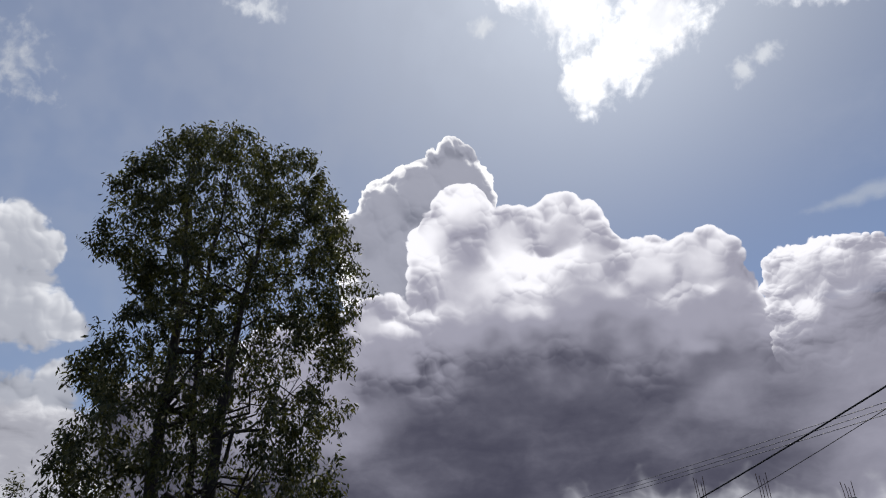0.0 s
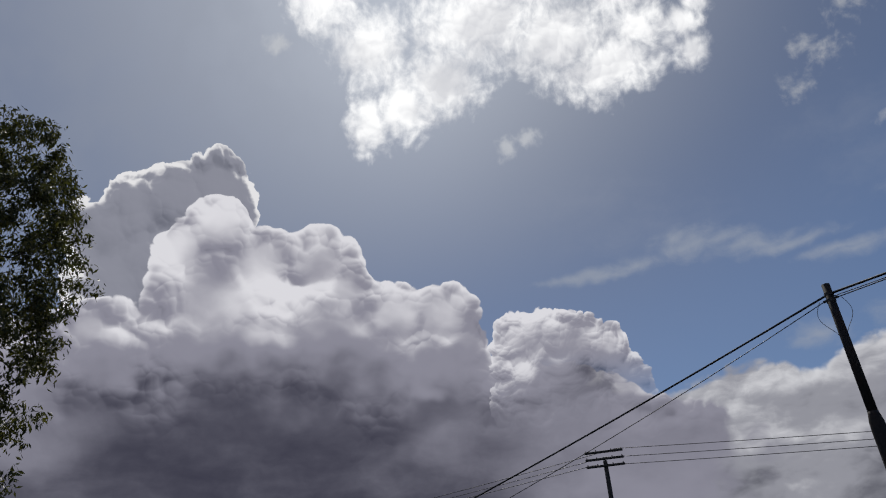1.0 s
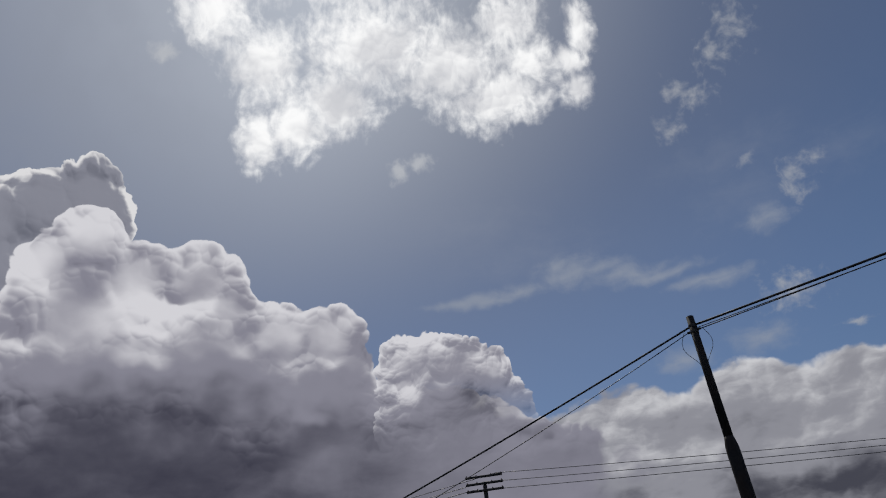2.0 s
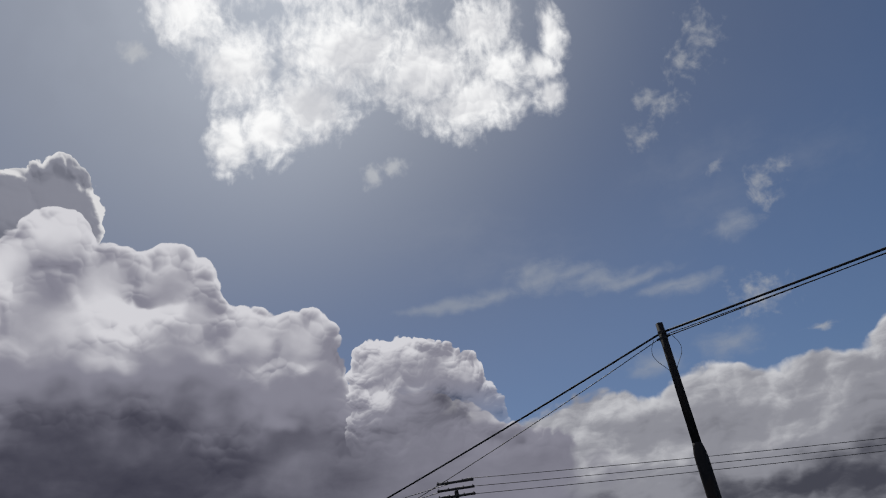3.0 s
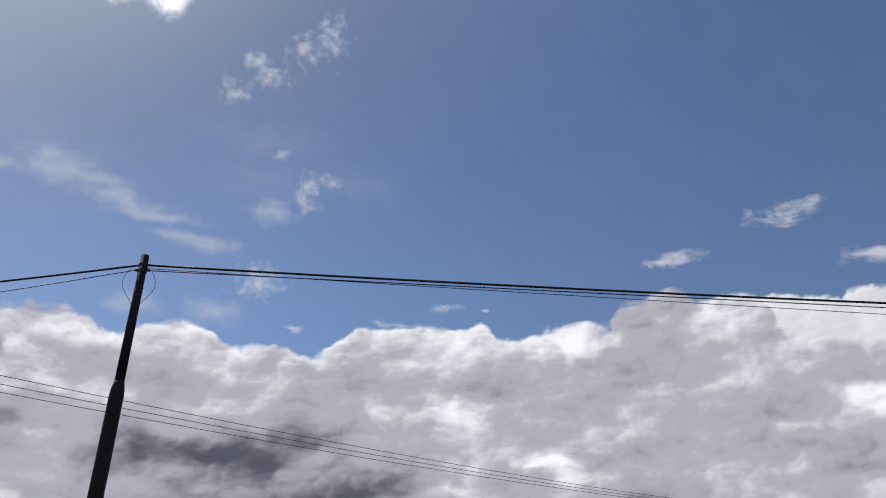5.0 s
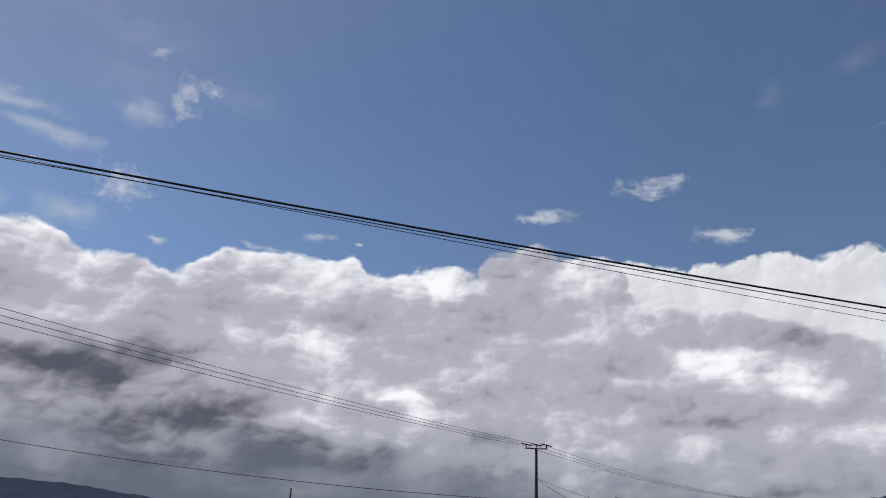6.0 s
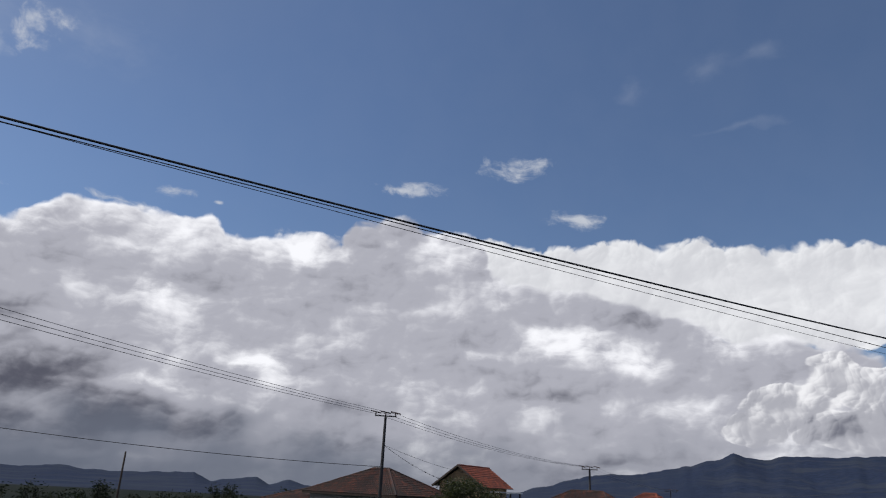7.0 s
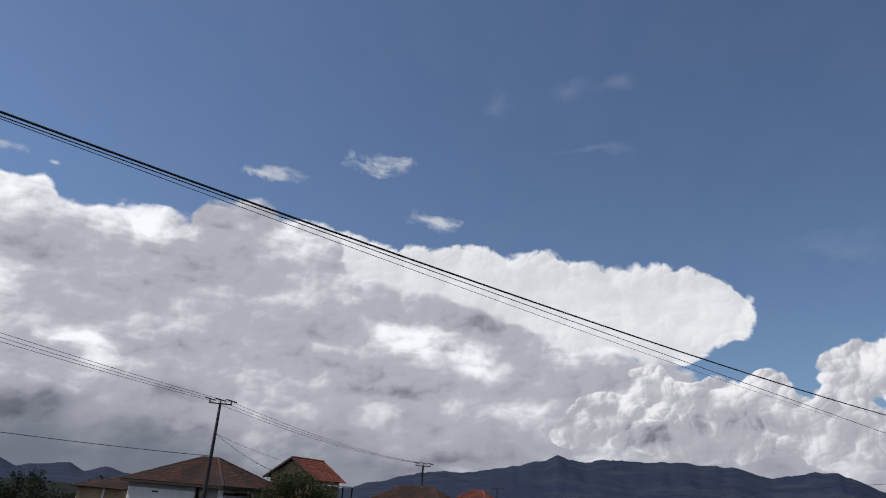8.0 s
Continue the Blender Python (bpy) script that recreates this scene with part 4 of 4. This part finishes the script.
def white_house():
    rng = random.Random(3)
    # x runs along the front from the near corner, y along the side, away from the camera
    m, at = frame_of(place(99.9, 63), 44.0)
    L, S, E, T = 9.5, 8.2, 3.42, 5.7
    ob = thing("house", Matrix.Translation(m.translation), "white single-storey house under a weathered hipped clay tile roof", "house", "houses on the plain")
    part("wall", boxes(m, ((2.6, 0, -0.2), (L, 0.18, E - 0.1))), PLASTER, ob, "white plastered front wall")
    part("wall", boxes(m, ((0.35, 0.5, -0.2), (2.6, 0.62, E - 0.1))), GREY_PLASTER, ob, "grey recessed wall")
    part("wall", boxes(m, ((0, 0.3, -0.2), (0.18, S, 2.75)), ((0, 0.3, 3.0), (0.18, S, E - 0.1))), GREY_PLASTER, ob, "grey side wall")
    part("wall", boxes(m, ((L - 0.18, 0.18, -0.2), (L, S, E - 0.1)), ((0.18, S - 0.18, -0.2), (L - 0.18, S, E - 0.1))), PLASTER, ob)
    part("corner_post", boxes(m, ((0, 0, -0.2), (0.3, 0.3, E - 0.1))), PLASTER, ob, "white corner post")
    part("band", boxes(m, ((2.6, -0.03, E - 0.55), (L, -0.001, E - 0.1))), GREY_PLASTER, ob, "pale grey band under the eave")
    for y in (0.9, 2.6, 4.3, 6.0):
        w = part("window", boxes(m, ((-0.02, y, 2.76), (0.1, y + 1.1, 2.99))), TIMBER, ob, "small dark vent window")
        part("pane", boxes(m, ((-0.03, y + 0.08, 2.79), (-0.021, y + 1.02, 2.96))), GLASS, w)
    part("vent", boxes(m, ((6.3, -0.02, 2.55), (6.9, 0.02, 2.68))), TIMBER, ob, "dark slot vent")
    o = 0.55
    a, b, c, d = (-o, -o, E), (L + o, -o, E), (L + o, S + o, E), (-o, S + o, E)
    r0, r1 = (S / 2 - 0.2, S / 2, T), (L - S / 2 + 0.2, S / 2, T)
    A, B, C, D_, R0, R1 = at(*a), at(*b), at(*c), at(*d), at(*r0), at(*r1)
    roof_part([(A, B, R1, R0), (B, C, R1, R1), (C, D_, R0, R1), (D_, A, R0, R0)], TILE_OLD, ob, rng, [(R0, R1), (A, R0), (B, R1), (C, R1), (D_, R0)], "weathered brown-red clay tile roof")
    part("fascia", boxes(m, ((-o, -o - 0.03, E - 0.16), (L + o, -o, E + 0.02)), ((-o - 0.03, -o, E - 0.16), (-o, S + o, E + 0.02))), TIMBER, ob, "dark eaves board")


def brown_house():
    rng = random.Random(4)
    m, at = frame_of(place(93.4, 74), 40.0)
    L, S, E, T = 6.2, 5.4, 2.4, 3.65
    ob = thing("house", Matrix.Translation(m.translation), "small ochre house under a weathered hipped tile roof", "house", "houses on the plain")
    part("wall", boxes(m, ((0, 0, -0.5), (L, 0.18, E)), ((0, 0.18, -0.5), (0.18, S, E)), ((L - 0.18, 0.18, -0.5), (L, S, E)), ((0.18, S - 0.18, -0.5), (L - 0.18, S, E))), OCHRE, ob)
    part("corner_post", boxes(m, ((2.6, -0.12, -0.5), (2.75, -0.001, E))), PLASTER, ob)
    o = 0.45
    A, B, C, D_ = at(-o, -o, E), at(L + o, -o, E), at(L + o, S + o, E), at(-o, S + o, E)
    R0, R1 = at(1.5, S / 2, T), at(2.7, S / 2, T)
    roof_part([(A, B, R1, R0), (B, C, R1, R1), (C, D_, R0, R1), (D_, A, R0, R0)], TILE_OLD, ob, rng, [(R0, R1), (A, R0), (B, R1)], "weathered brown tile roof")


def red_house():
    rng = random.Random(6)
    # gable end along x, ridge along y
    m, at = frame_of(place(106.45, 76), 42.0)
    L, S, E, T = 5.1, 5.4, 4.95, 6.65
    ob = thing("house", Matrix.Translation(m.translation), "ochre house with a bright red gabled tile roof", "house", "houses on the plain")
    bm = bmesh.new()
    for y in (0, 0.18):
        vs = [bm.verts.new(at(*p)) for p in ((0, y, -0.3), (L, y, -0.3), (L, y, E), (L / 2, y, T - 0.15), (0, y, E))]
        bm.faces.new(vs)
    bm.verts.ensure_lookup_table()
    for i in range(5):
        bm.faces.new((bm.verts[i], bm.verts[(i + 1) % 5], bm.verts[5 + (i + 1) % 5], bm.verts[5 + i]))
    part("gable_wall", bm, OCHRE, ob, "ochre gable wall")
    part("wall", boxes(m, ((0, 0.2, -0.3), (0.18, S, E)), ((L - 0.18, 0.2, -0.3), (L, S, E)), ((0.18, S - 0.18, -0.3), (L - 0.18, S, E))), OCHRE, ob)
    o, g = 0.6, 0.5
    sl = (T - E) / (L / 2)
    A, B = at(-o, -g, E - o * sl), at(-o, S + g, E - o * sl)
    A2, B2 = at(L + o, -g, E - o * sl), at(L + o, S + g, E - o * sl)
    R0, R1 = at(L / 2, -g, T), at(L / 2, S + g, T)
    roof_part([(B, A, R0, R1), (A2, B2, R1, R0)], TILE_RED, ob, rng, [(R0, R1)], "bright red clay tile roof")
    for eave in (A, A2):
        part("bargeboard", tube(bmesh.new(), [eave, R0], 0.13, 4), TIMBER, ob, "dark timber bargeboard")
    part("porch_roof", boxes(m, ((-1.9, 1.0, E - 0.80), (-o, S, E - 0.68))), TIN, ob, "flat tin porch roof")
    for y in (1.2, 3.2, S - 0.2):
        part("porch_post", boxes(m, ((-1.8, y - 0.06, -0.3), (-1.68, y + 0.06, E - 0.80))), TIMBER, ob)
    w = part("window", boxes(m, ((-0.04, 2.0, 1.6), (0.02, 4.2, 3.0))), TIMBER, ob, "dark framed window")
    part("pane", boxes(m, ((-0.05, 2.1, 1.7), (-0.041, 4.1, 2.9))), GLASS, w)


def low_house(az, d, L, S, E, T, yaw, tiles, label, seed):
    rng = random.Random(seed)
    z = ground_height(*place(az, d).xy)
    m, at = frame_of(place(az, d, z), yaw)
    E, T = E - z, T - z
    ob = thing("house", Matrix.Translation(m.translation), label, "house", "houses on the plain")
    part("wall", boxes(m, ((0, 0, -0.3), (L, 0.18, E)), ((0, 0.18, -0.3), (0.18, S, E)), ((L - 0.18, 0.18, -0.3), (L, S, E)), ((0.18, S - 0.18, -0.3), (L - 0.18, S, E))), PLASTER, ob)
    o = 0.5
    A, B, C, D_ = at(-o, -o, E), at(L + o, -o, E), at(L + o, S + o, E), at(-o, S + o, E)
    R0, R1 = at(L * 0.25, S / 2, T), at(L * 0.75, S / 2, T)
    roof_part([(A, B, R1, R0), (B, C, R1, R1), (C, D_, R0, R1), (D_, A, R0, R0)], tiles, ob, rng, [(R0, R1), (A, R0), (B, R1)], "tile roof")


white_house()
brown_house()
red_house()
low_house(116.2, 90, 9.0, 5.0, 3.2, 4.95, 35, TILE_OLD, "low house with a weathered brown tile roof", 21)
low_house(119.6, 96, 3.2, 3.0, 4.0, 5.05, 35, TILE_RED, "low house with a rust-stained tile roof", 22)

# ---- far trees ----
for k, (az, d, h, w) in enumerate([(85.4, 118, 5.2, 4.5), (86.6, 125, 7.6, 4.2), (87.5, 118, 6.8, 4.0), (88.6, 122, 4.6, 5.0), (66.7, 120, 6.0, 2.4), (72.6, 118, 5.8, 4.0), (74.7, 122, 6.4, 4.2),
                                   (76.2, 120, 5.2, 4.4), (79.0, 125, 7.2, 2.8), (84.2, 120, 4.8, 5.5), (82.0, 130, 4.4, 5.0), (90.2, 125, 4.6, 4.0)]):
    small_tree("tree", place(az, d, ground_height(*place(az, d).xy)), h + 1.4, w, WOODS, "dark distant tree on the plain", 40 + k, 0.5, 22, heaps=7)
rng = random.Random(77)
for k in range(22):
    az, d = 63.5 + 29.5 * (k + rng.uniform(0.1, 0.9)) / 22, rng.uniform(105, 150)
    small_tree("tree", place(az, d, ground_height(*place(az, d).xy)), rng.uniform(4.5, 7.5), rng.uniform(4.0, 7.0), WOODS, "dark distant tree on the plain", 80 + k, 0.5, 18, heaps=7)
